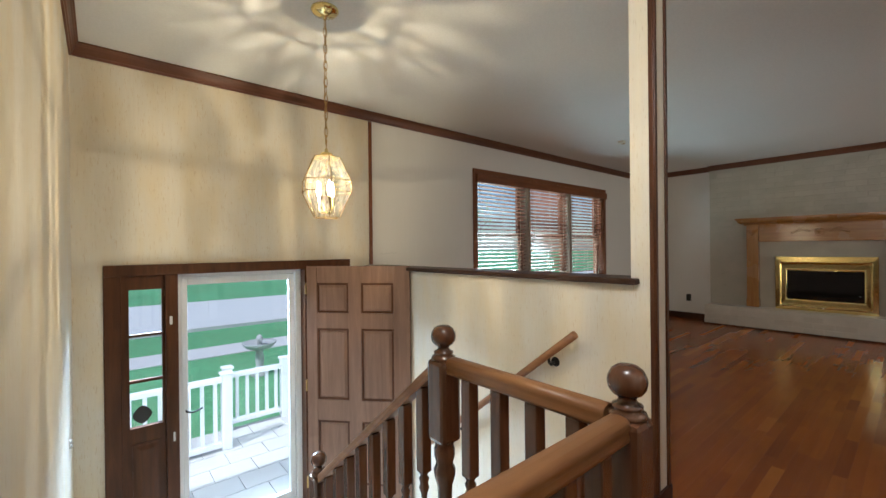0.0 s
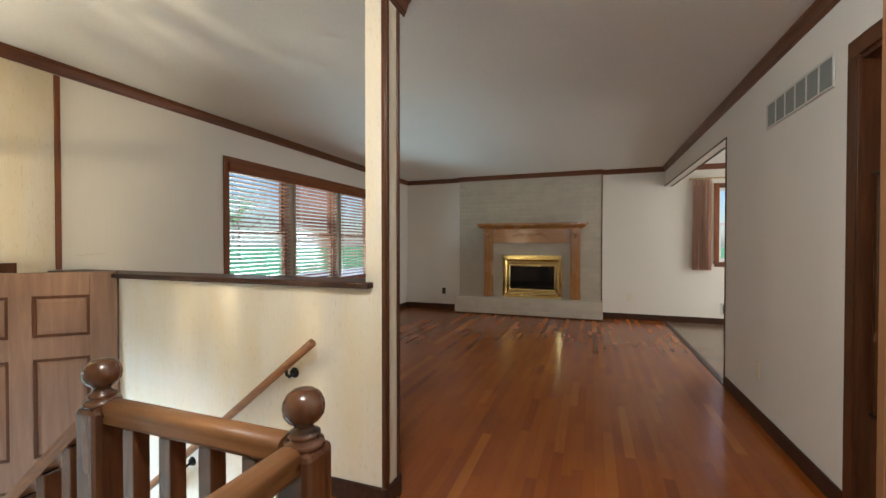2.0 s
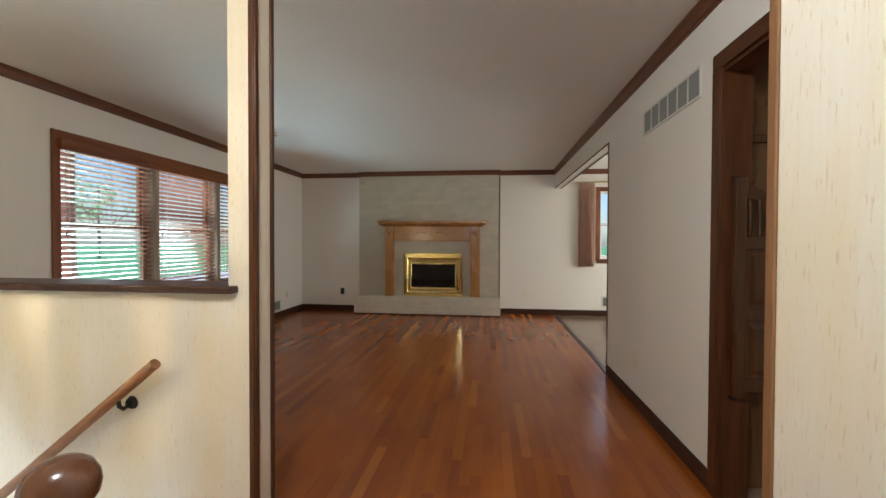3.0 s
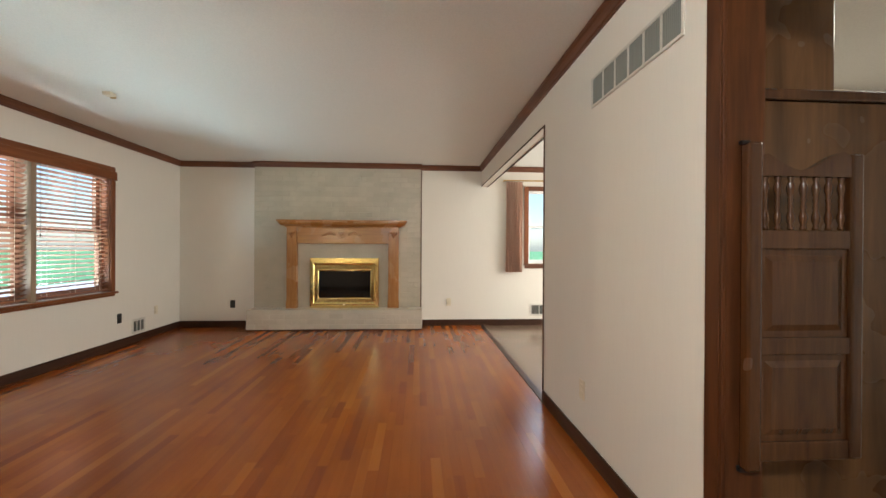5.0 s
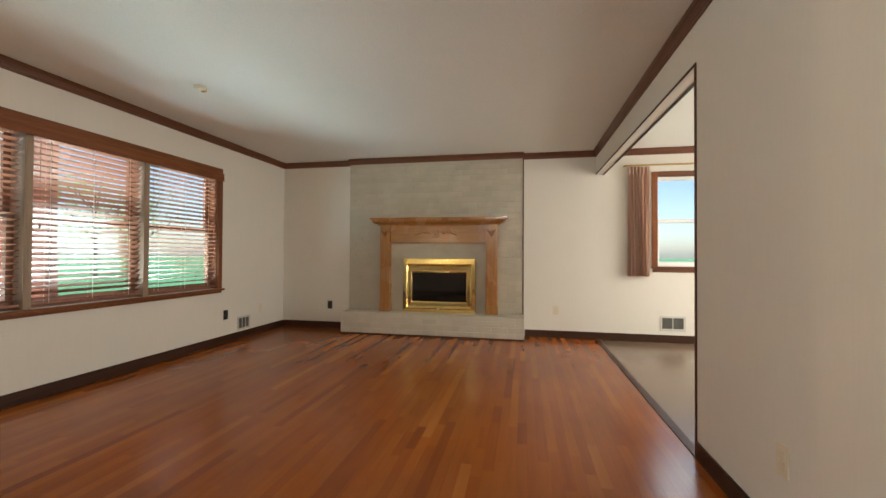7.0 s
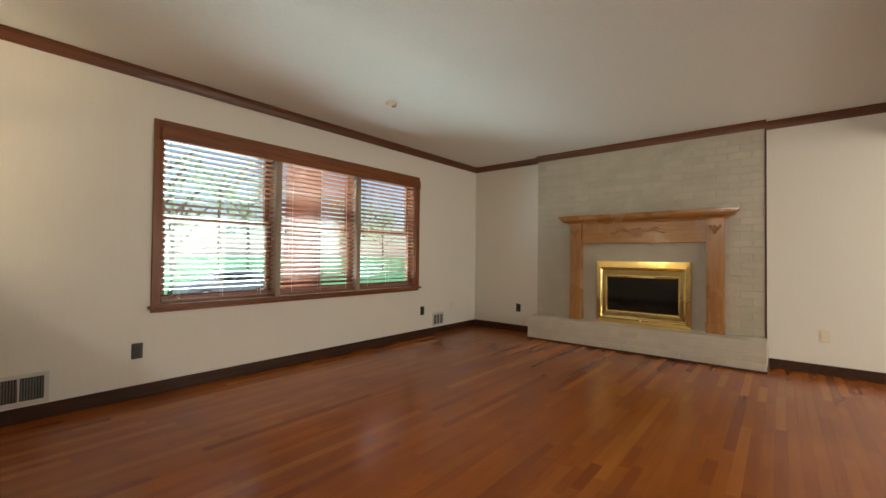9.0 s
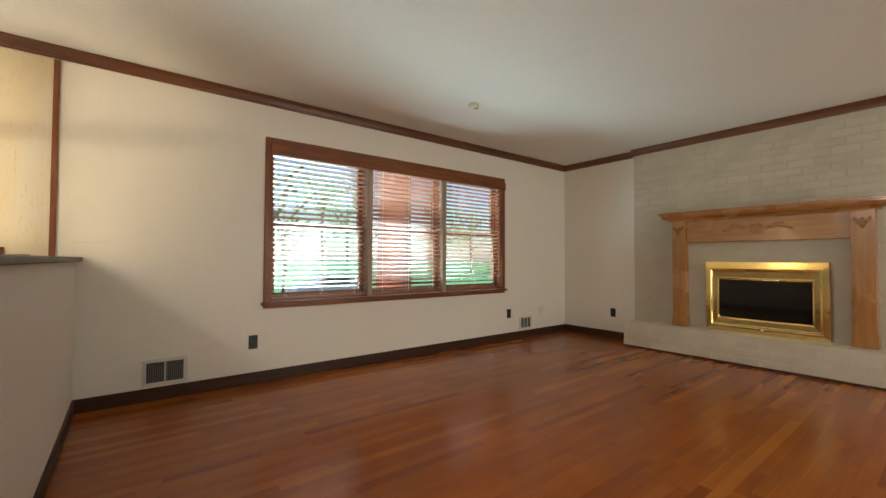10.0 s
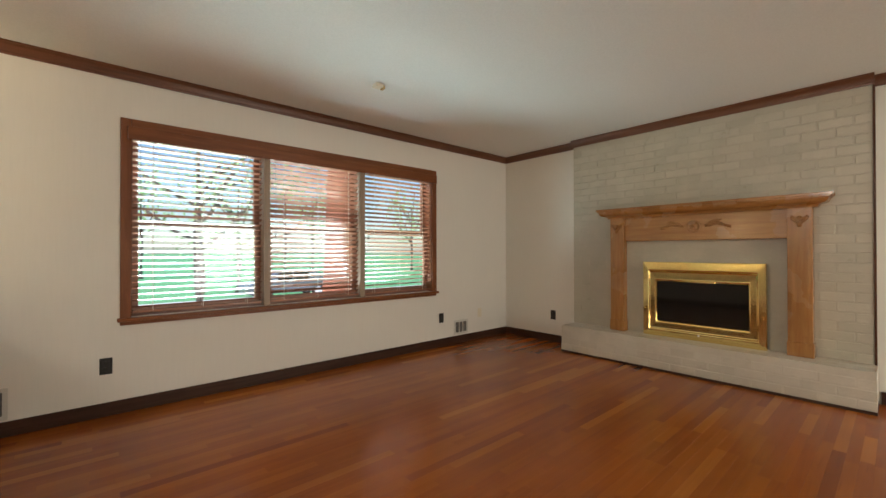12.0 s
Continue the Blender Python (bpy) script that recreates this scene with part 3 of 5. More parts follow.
def window_sticker():
    bm = bmesh.new()
    prof = [(0.170 + 0.050 * math.cos(a) * (1 + 0.06 * math.cos(4 * a)), 0.114 + 0.056 * math.sin(a) * (1 + 0.06 * math.cos(4 * a))) for a in [2 * math.pi * k / 20 for k in range(20)]]
    prism(bm, prof, "y", FRONT + 0.0444, FRONT + 0.0456)
    solid("window_sticker", bm, BLACKPLATE, "dark shield-shaped sticker on the sidelight glass", "sticker")


def storm_door():
    d = thing("storm_door", (0.8, FRONT + 0.13, LANDING + 0.02), "closed white aluminium storm door with full glass", "storm door")
    y0, y1 = FRONT + 0.11, FRONT + 0.15
    z0, z1 = LANDING + 0.02, 1.038
    part("outer_frame", boxes((0.3725, 0.405, y0 - 0.02, y1 + 0.01, z0, z1), (1.215, 1.2615, y0 - 0.02, y1 + 0.01, z0, z1), (0.405, 1.215, y0 - 0.02, y1 + 0.01, z1 - 0.03, z1), bevel=0.003), WHITE, d)
    part("door_frame", boxes((0.408, 0.442, y0, y1, z0, z1 - 0.033), (1.168, 1.212, y0, y1, z0, z1 - 0.033), (0.442, 1.168, y0, y1, z1 - 0.085, z1 - 0.033), (0.442, 1.168, y0, y1, z0, z0 + 0.14), bevel=0.004), WHITE, d)
    g = part("pane", boxes((0.442, 1.168, y0 + 0.016, y0 + 0.021, z0 + 0.14, z1 - 0.085)), GLASS, d)
    g.visible_shadow = False
    bm = bmesh.new()
    tube(bm, [(0.428, y0, 0.05), (0.428, y0 - 0.03, 0.05), (0.46, y0 - 0.04, 0.042), (0.50, y0 - 0.04, 0.05), (0.525, y0 - 0.038, 0.06)], 0.007, 8)
    part("handle", bm, IRON, d, "small dark lever handle")
    part("latch", boxes((0.322, 0.338, FRONT - 0.006, FRONT + 0.002, 0.70, 0.755), (0.336, 0.348, FRONT - 0.006, FRONT + 0.002, -0.10, -0.04)), WHITE, d)


front_door()
entry_frame()
window_sticker()
storm_door()


# ---- triple window with wooden blinds ----
def triple_window():
    w = thing("window_1", (4.72, FRONT, 0.6), "triple double-hung window with brown stained wooden casing", "window", kind="structure")
    x0, x1, z0, z1 = WIN
    y0 = FRONT - 0.02
    part("casing", boxes((3.222, 3.285, y0, FRONT, 0.66, 2.112), bevel=0.005), CASING_Z, w)
    part("casing", boxes((6.15, 6.214, y0, FRONT, 0.66, 2.112), bevel=0.005), CASING_Z, w)
    part("head_casing", boxes((3.285, 6.15, y0, FRONT, 2.045, 2.112), bevel=0.005), CASING, w)
    part("apron", boxes((3.222, 6.214, y0 + 0.004, FRONT, 0.610, 0.638), bevel=0.005), CASING, w)
    part("window_sill", boxes((3.205, 6.232, FRONT - 0.045, FRONT + 0.06, 0.638, 0.664), bevel=0.006), CASING, w, "projecting stool board")
    mull = ((x0, x0 + 0.02), (4.216, 4.270), (5.178, 5.234), (x1 - 0.02, x1))
    for a, b in mull:
        part("mullion" if 3.5 < a < 6 else "jamb", boxes((a, b, FRONT - 0.012 if 3.5 < a < 6 else FRONT, FRONT + 0.17, z0, z1), bevel=0.003), MULLION if 3.5 < a < 6 else CASING_Z, w)
    part("head_jamb", boxes((x0, x1, FRONT + 0.001, FRONT + 0.17, z1 - 0.018, z1)), CASING, w)
    part("sill_board", boxes((x0, x1, FRONT + 0.06, FRONT + 0.2, z0 - 0.02, z0 + 0.005)), CASING, w)
    for (a0, a), (b, b0) in zip(mull, mull[1:]):
        mid = 1.365
        for k, (lo, hi, y) in enumerate(((z0 + 0.006, mid + 0.02, FRONT + 0.085), (mid - 0.02, z1 - 0.02, FRONT + 0.125))):
            s = part("sash", boxes((a, a + 0.045, y, y + 0.036, lo, hi), (b - 0.045, b, y, y + 0.036, lo, hi), (a + 0.045, b - 0.045, y, y + 0.036, lo, lo + (0.06 if k == 0 else 0.04)),
                                   (a + 0.045, b - 0.045, y, y + 0.036, hi - 0.04, hi)), SASH, w)
            g = part("pane", boxes((a + 0.045, b - 0.045, y + 0.016, y + 0.020, lo + 0.05, hi - 0.04)), GLASS, s)
            g.visible_shadow = False


def blinds():
    bays = ((3.29, 4.214), (4.272, 5.176), (5.236, 6.145))
    tilts = (-17, -34, -20)
    for i, ((a, b), tilt) in enumerate(zip(bays, tilts)):
        bl = thing("window_blind", ((a + b) / 2, FRONT + 0.035, 2.03), "brown wooden slat blind, lowered with the slats open", "window blind", "blinds of the triple window")
        w = b - a - 0.012
        part("head_rail", boxes((a + 0.004, b - 0.004, FRONT + 0.006, FRONT + 0.058, 1.985, 2.035)), SLAT, bl)
        bm = bmesh.new()
        prism(bm, [(-0.025, -0.0016), (-0.023, 0.0012), (0, 0.0028), (0.023, 0.0012), (0.025, -0.0016), (0, 0.0002)], "x", -w / 2, w / 2)
        me = mesh("slat", bm, SLAT)
        n = 28
        for k in range(n):
            z = 0.735 + (1.965 - 0.735) * k / (n - 1)
            s = part("slat", me, SLAT, bl, local=True)
            s.matrix_basis = pose(0, 0, z - 2.03, tilt + random.uniform(-1.2, 1.2), 0, 0)
        part("bottom_rail", boxes((a + 0.006, b - 0.006, FRONT + 0.010, FRONT + 0.060, 0.688, 0.708), bevel=0.003), SLAT, bl)
        for f in (0.14, 0.5, 0.86):
            x = a + (b - a) * f
            part("ladder_cord", boxes((x - 0.0012, x + 0.0012, FRONT + 0.0085, FRONT + 0.0105, 0.70, 1.99), (x - 0.0012, x + 0.0012, FRONT + 0.0595, FRONT + 0.0615, 0.70, 1.99)), PLATE, bl)
        bm = bmesh.new()
        tube(bm, [(a + 0.05, FRONT + 0.002, 1.98), (a + 0.05, FRONT + 0.0, 1.30)], 0.0015, 6)
        lathe(bm, [(0.002, 1.27), (0.006, 1.272), (0.007, 1.29), (0.003, 1.305)], a + 0.05, FRONT, 8)
        part("pull_cord", bm, BARK, bl, "pull cord with a small dark tassel")


def valance():
    """One board across the three blinds, with short returns to the casing."""
    v = thing("blind_valance", (4.72, FRONT - 0.03, 1.955), "long reddish-brown valance board across the three blinds", "valance")
    part("board", boxes((3.262, 6.19, FRONT - 0.056, FRONT - 0.042, 1.955, 2.050), bevel=0.004), CASING, v)
    part("bead", boxes((3.262, 6.19, FRONT - 0.060, FRONT - 0.0565, 1.958, 1.968), bevel=0.0015), CASING, v)
    for x in (3.262, 6.176):
        part("return", boxes((x, x + 0.014, FRONT - 0.0415, FRONT - 0.0205, 1.955, 2.050), bevel=0.003), CASING, v)


triple_window()
blinds()
valance()


# ---- dining window and drape ----
def dining_window():
    y0, y1, z0, z1 = DWIN
    w = thing("window_2", (EAST, (y0 + y1) / 2, z0), "double-hung dining window with brown stained casing", "window", kind="structure")
    for a, b in ((y1 - 0.01, y1 + 0.06), (y0 - 0.06, y0 + 0.01)):
        part("casing", boxes((EAST - 0.018, EAST, a, b, z0 - 0.01, z1 + 0.065), bevel=0.004), CASING_Z, w)
    part("head_casing", boxes((EAST - 0.018, EAST, y0 + 0.01, y1 - 0.01, z1 - 0.005, z1 + 0.065), bevel=0.004), CROWN_Y, w)
    part("window_sill", boxes((EAST - 0.04, EAST + 0.08, y0 - 0.07, y1 + 0.07, z0 - 0.035, z0 - 0.010), bevel=0.004), CROWN_Y, w)
    part("apron", boxes((EAST - 0.014, EAST, y0 - 0.05, y1 + 0.05, z0 - 0.085, z0 - 0.036), bevel=0.004), CROWN_Y, w)
    mid = (z0 + z1) / 2
    for lo, hi, x in ((z0, mid + 0.02, EAST + 0.05), (mid - 0.02, z1, EAST + 0.09)):
        s = part("sash", boxes((x, x + 0.035, y0, y0 + 0.045, lo, hi), (x, x + 0.035, y1 - 0.045, y1, lo, hi), (x, x + 0.035, y0 + 0.045, y1 - 0.045, lo, lo + 0.05), (x, x + 0.035, y0 + 0.045, y1 - 0.045, hi - 0.04, hi)), WHITE, w)
        g = part("pane", boxes((x + 0.015, x + 0.019, y0 + 0.045, y1 - 0.045, lo + 0.05, hi - 0.04)), GLASS, s)
        g.visible_shadow = False


def drape():
    d = thing("curtain", (EAST - 0.06, -1.68, 0.82), "rose-beige pleated drape gathered beside the dining window", "curtain")
    bm = bmesh.new()
    n, rows = 90, 14
    grid = []
    for j in range(rows + 1):
        f = j / rows
        z = 0.822 + f * (2.225 - 0.822)
        pinch = 1.0 if f < 0.92 else 1.0 - 0.12 * (f - 0.92) / 0.08
        row = []
        for i in range(n + 1):
            u = i / n
            y = -1.535 - 0.27 * u * (1.0 - 0.05 * f) - 0.01 * math.sin(5 * u + 2 * f)
            amp = (0.030 - 0.012 * f) * pinch
            x = EAST - 0.070 + amp * math.sin(2 * math.pi * 6.5 * u + 0.5 * math.sin(3 * f)) + 0.008 * math.sin(2 * math.pi * 15 * u + 2 * f)
            row.append(bm.verts.new((x, y, z)))
        grid.append(row)
    for j in range(rows):
        for i in range(n):
            bm.faces.new((grid[j][i], grid[j][i + 1], grid[j + 1][i + 1], grid[j + 1][i])).smooth = True
    geom = bmesh.ops.solidify(bm, geom=list(bm.faces), thickness=0.003)
    part("cloth", bm, DRAPE, d)
    bm = bmesh.new()
    for k in range(6):
        y = -1.555 - 0.042 * k
        box(bm, EAST - 0.098, EAST - 0.086, y - 0.006, y + 0.006, 2.12, 2.215, bevel=0.003)
    part("pleat", bm, DRAPE, d)
    r = thing("curtain_rod", (EAST - 0.07, -2.3, 2.24), "thin brass curtain rod on wall brackets", "curtain rod")
    part("rod", boxes((EAST - 0.085, EAST - 0.062, -3.1, -1.50, 2.232, 2.252), bevel=0.004), BRASS_DULL, r)
    for y in (-1.505, -3.08):
        part("bracket", boxes((EAST - 0.085, EAST, y - 0.008, y + 0.008, 2.234, 2.250), bevel=0.002), BRASS_DULL, r)


dining_window()
drape()


# ---- fireplace ----
HX, HZ = 7.185, 0.285
MY = 0.925


def fireplace():
    f = thing("fireplace", (EAST, MY, 0), "painted brick fireplace breast with a raised hearth", "fireplace", kind="structure")
    oy0, oy1, oz = MY - 0.44, MY + 0.44, 0.92
    part("breast", boxes((BRX, EAST - 0.001, BRY0, oy0, HZ, CEILZ - 0.001), (BRX, EAST - 0.001, oy1, BRY1, HZ, CEILZ - 0.001), (BRX, EAST - 0.001, oy0, oy1, oz, CEILZ - 0.001)), MORTAR, f)
    part("hearth", boxes((HX + 0.004, EAST - 0.001, BRY0 - 0.016, BRY1 + 0.006, 0.003, HZ - 0.004)), HEARTHPAINT, f)
    # dark strip put in as the shadow line under the hearth
    part("hearth_shadow_strip", boxes((HX + 0.001, EAST - 0.001, BRY0 - 0.02, BRY1 + 0.01, FL, 0.004)), DARK, f)
    part("firebox", boxes((EAST - 0.03, EAST - 0.0015, oy0, oy1, HZ, oz)), SOOT, f)
    part("surround", boxes((BRX - 0.016, BRX - 0.0045, 0.27, 0.40, HZ, 1.25), (BRX - 0.016, BRX - 0.0045, 1.455, 1.65, HZ, 1.25), (BRX - 0.016, BRX - 0.0045, 0.40, 1.455, 1.02, 1.25)), BRICKPAINT, f, "flat painted surround inside the mantel")
    part("corner_strip", boxes((BRX - 0.008, BRX + 0.010, BRY0 - 0.014, BRY0 - 0.0005, HZ, CEILZ - 0.086)), DARK_Z, f, "thin dark strip at the breast's edge")
    return f


def mantel():
    m = thing("mantelpiece", (7.4, MY, HZ), "honey-oak mantelpiece with carved appliques, standing on the hearth", "mantelpiece")
    y0, y1 = MY - 0.935, MY + 0.962
    # shelf: stepped crown profile with returns
    bm = bmesh.new()
    levels = [(1.594, 0.003), (1.591, 0.0), (1.574, 0.0), (1.571, 0.003), (1.570, 0.013), (1.560, 0.013), (1.558, 0.022)]
    for k in range(1, 9):
        f = k / 8
        levels.append((1.558 - 0.044 * f, 0.022 + 0.046 * (1 - math.sqrt(1 - f * f)) + 0.006 * f))
    levels += [(1.513, 0.082), (1.505, 0.085), (1.503, 0.092), (1.490, 0.094)]
    rings = [[bm.verts.new(p) for p in ((7.262 + e, y0 + e, z), (7.262 + e, y1 - e, z), (BRX - 0.0045, y1 - e, z), (BRX - 0.0045, y0 + e, z))] for z, e in levels]
    for a, b in zip(rings, rings[1:]):
        for q in range(4):
            bm.faces.new((a[q], a[(q + 1) % 4], b[(q + 1) % 4], b[q]))
    bm.faces.new(rings[0][::-1])
    bm.faces.new(rings[-1])
    part("shelf", bm, OAK, m)
    part("frieze", boxes((7.385, BRX - 0.0045, 0.275, 1.620, 1.245, 1.490), bevel=0.003), OAK, m)
    for a, b in ((0.115, 0.272), (1.623, 1.765)):
        p = part("pilaster", boxes((7.352, BRX - 0.0045, a, b, 0.40, 1.490), bevel=0.003), OAK_Z, m)
        part("plinth", boxes((7.345, BRX - 0.0045, a - 0.006, b + 0.006, HZ, 0.40), bevel=0.004), OAK_Z, p)
        part("inset", boxes((7.3475, 7.3515, a + 0.026, b - 0.026, 0.46, 1.30), bevel=0.001), OAK_Z, p)
        c = (a + b) / 2
        bm = bmesh.new()
        for s in (-1, 1):
            tube(bm, [(7.348, c + s * 0.008, 1.36), (7.346, c + s * 0.03, 1.385), (7.345, c + s * 0.048, 1.40), (7.347, c + s * 0.052, 1.418)], 0.008, 8)
        tube(bm, [(7.348, c, 1.335), (7.344, c, 1.365), (7.343, c, 1.395), (7.347, c, 1.420)], 0.013, 8)
        for s in (-1, 1):
            tube(bm, [(7.348, c + s * 0.010, 1.390), (7.346, c + s * 0.032, 1.402), (7.347, c + s * 0.050, 1.428)], 0.007, 8)
        part("carving", bm, OAK_Z, p, "small carved capital")
    # central rosette and two leaf scrolls
    bm = bmesh.new()
    lathe(bm, [(0.058, 0.0), (0.058, 0.010), (0.050, 0.016), (0.045, 0.009), (0.022, 0.010), (0.014, 0.020), (0.004, 0.023)], 0, 0, 24)
    bmesh.ops.rotate(bm, verts=bm.verts, matrix=Euler((0, radians(-90), 0)).to_matrix())
    bmesh.ops.translate(bm, verts=bm.verts, vec=(7.385, MY + 0.035, 1.375))
    for k in range(8):
        a = 2 * math.pi * k / 8
        tube(bm, [(7.377, MY + 0.035 + 0.014 * math.cos(a), 1.375 + 0.014 * math.sin(a)), (7.374, MY + 0.035 + 0.036 * math.cos(a), 1.375 + 0.036 * math.sin(a))], 0.006, 6)
    part("rosette", bm, OAK, m, "round carved rosette")
    for s in (-1, 1):
        bm = bmesh.new()
        pts = [(7.381, MY + 0.035 + s * (0.095 + 0.2 * t), 1.385 + 0.020 * math.sin(t * 5.2 - 0.4)) for t in [i / 10 for i in range(11)]]
        tube(bm, pts, 0.011, 8)
        for i in range(1, 6):
            p = pts[i]
            tube(bm, [p, (7.379, p[1] + s * 0.014, p[2] + 0.022), (7.380, p[1] + s * 0.032, p[2] + 0.026)], 0.008, 6)
            tube(bm, [p, (7.379, p[1] + s * 0.012, p[2] - 0.014), (7.380, p[1] + s * 0.026, p[2] - 0.018)], 0.006, 6)
        part("carved_scroll", bm, OAK, m, "carved leaf scroll")


def fire_screen():
    s = thing("fireplace_screen", (7.40, MY + 0.005, HZ), "polished brass fireplace screen with dark glass doors", "fireplace screen")
    y0, y1, z0, z1 = 0.415, 1.435, HZ, 1.030
    gy0, gy1, gz0, gz1 = 0.545, 1.310, 0.435, 0.838
    xf, xb = 7.385, BRX - 0.017
    # mitred sides: flat outer band, quirk, hollow and inner lip
    prof = [(0.0, 0.0), (0.0, 0.044), (0.004, 0.048), (0.052, 0.050), (0.058, 0.046), (0.066, 0.034), (0.072, 0.031), (0.112, 0.029), (0.118, 0.031), (0.125, 0.029), (0.130, 0.022), (0.130, 0.0)]
    outer = ((y0, z0), (y1, z0), (y1, z1), (y0, z1))
    inner = ((gy0, gz0), (gy1, gz0), (gy1, gz1), (gy0, gz1))
    for q, name in enumerate(("frame_sill", "frame_side", "frame_head", "frame_side")):
        r = (q + 1) % 4
        bm = bmesh.new()
        ends = []
        for e in (q, r):
            ends.append([bm.verts.new((xb - h, outer[e][0] + (inner[e][0] - outer[e][0]) * d / 0.13, outer[e][1] + (inner[e][1] - outer[e][1]) * d / 0.13)) for d, h in prof])
        n = len(prof)
        for i in range(n):
            bm.faces.new((ends[0][i], ends[0][(i + 1) % n], ends[1][(i + 1) % n], ends[1][i]))
        bm.faces.new(ends[0][::-1])
        bm.faces.new(ends[1])
        part(name, bm, BRASS, s)
    mid = (gy0 + gy1) / 2
    for a, b in ((gy0, mid - 0.0004), (mid + 0.0004, gy1)):
        d = part("glass_door", boxes((xb - 0.010, xb - 0.002, a, b, gz0, gz1)), FIREGLASS, s, "dark smoked glass")
    bm = bmesh.new()
    tube(bm, [(xf + 0.012, mid - 0.14, gz1 + 0.004), (xf + 0.012, mid + 0.14, gz1 + 0.004)], 0.008, 10)
    part("handle_bar", bm, BRASS, s, "slim brass handle bar")
    for y in (y0 + 0.065, y1 - 0.065):
        bm = bmesh.new()
        lathe(bm, [(0.016, 0), (0.016, 0.004), (0.006, 0.008), (0.006, 0.016), (0.013, 0.022), (0.010, 0.032)], 0, 0, 14)
        bmesh.ops.rotate(bm, verts=bm.verts, matrix=Euler((0, radians(-90), 0)).to_matrix())
        bmesh.ops.translate(bm, verts=bm.verts, vec=(xb - 0.054, y - 0.045 if y < mid else y + 0.045, 0.56))
        part("knob", bm, BRASS, s)
    bm = bmesh.new()
    lathe(bm, [(0.008, 0), (0.008, 0.01), (0.005, 0.014)], 0, 0, 10)
    bmesh.ops.rotate(bm, verts=bm.verts, matrix=Euler((0, radians(-90), 0)).to_matrix())
    bmesh.ops.translate(bm, verts=bm.verts, vec=(xf, mid, 0.335))
    part("damper_knob", bm, WHITE, s)


FIREPLACE = fireplace()
mantel()
fire_screen()


# ---- stair railing ----
RX, RY = 0.857, 0.496
RTOP = 0.838


def newel_parts(nw, x, y, foot, top):
    """Newel: ball finial, square block, turned vase, square foot. top is the ball's top."""
    s = 0.043
    zt = top - 0.115
    bm = boxes((x - s, x + s, y - s, y + s, zt - 0.28, zt), bevel=0.015)
    part("block", bm, NEWEL, nw)
    bm = bmesh.new()
    z = zt
    lathe(bm, [(0.040, z - 0.002), (0.042, z + 0.004), (0.040, z + 0.010), (0.030, z + 0.016), (0.033, z + 0.021), (0.033, z + 0.026), (0.023, z + 0.031), (0.019, z + 0.038), (0.021, z + 0.044), (0.032, z + 0.051),
               (0.0405, z + 0.063), (0.043, z + 0.077), (0.041, z + 0.090), (0.034, z + 0.104), (0.022, z + 0.113), (0.008, z + 0.116)], x, y, 28)
    part("ball_finial", bm, NEWEL, nw, "glossy dark ball finial")
    lo = foot + 0.30
    hi = zt - 0.28
    h = hi - lo
    prof = [(0.036, 0), (0.040, 0.03), (0.030, 0.06), (0.026, 0.09), (0.036, 0.13), (0.038, 0.16), (0.030, 0.35), (0.024, 0.62), (0.026, 0.72), (0.036, 0.78), (0.038, 0.82), (0.028, 0.86), (0.036, 0.91), (0.036, 0.95), (0.030, 0.98), (0.036, 1.0)]
    bm = bmesh.new()
    lathe(bm, [(r, lo + f * h) for r, f in prof], x, y, 24)
    part("turned_shaft", bm, NEWEL, nw)
    part("foot", boxes((x - s, x + s, y - s, y + s, foot, lo), bevel=0.008), NEWEL, nw)


def baluster(bm_parent, x, y, foot, top):
    """Square above, turned below, square foot; top is where it meets the rail."""
    s = 0.0205
    zb = top - 0.31
    bm = boxes((x - s, x + s, y - s, y + s, zb, top), bevel=0.004)
    lo = foot + 0.14
    h = zb - lo
    prof = [(0.017, 0), (0.020, 0.03), (0.013, 0.07), (0.012, 0.10), (0.018, 0.18), (0.020, 0.26), (0.014, 0.55), (0.010, 0.72), (0.012, 0.78), (0.019, 0.84), (0.014, 0.88), (0.019, 0.93), (0.012, 0.965), (0.020, 1.0)]
    lathe(bm, [(r, lo + f * h) for r, f in prof], x, y, 14)
    box(bm, x - s, x + s, y - s, y + s, foot, lo, bevel=0.003)
    return part("baluster", bm, NEWEL, bm_parent)


RAILPROF = [(u * 0.78, v * 0.85) for u, v in [(-0.031, -0.030), (0.031, -0.030), (0.033, -0.018), (0.029, -0.008), (0.034, 0.006), (0.033, 0.020), (0.022, 0.029), (0.0, 0.032), (-0.022, 0.029), (-0.033, 0.020), (-0.034, 0.006), (-0.029, -0.008), (-0.033, -0.018)]]


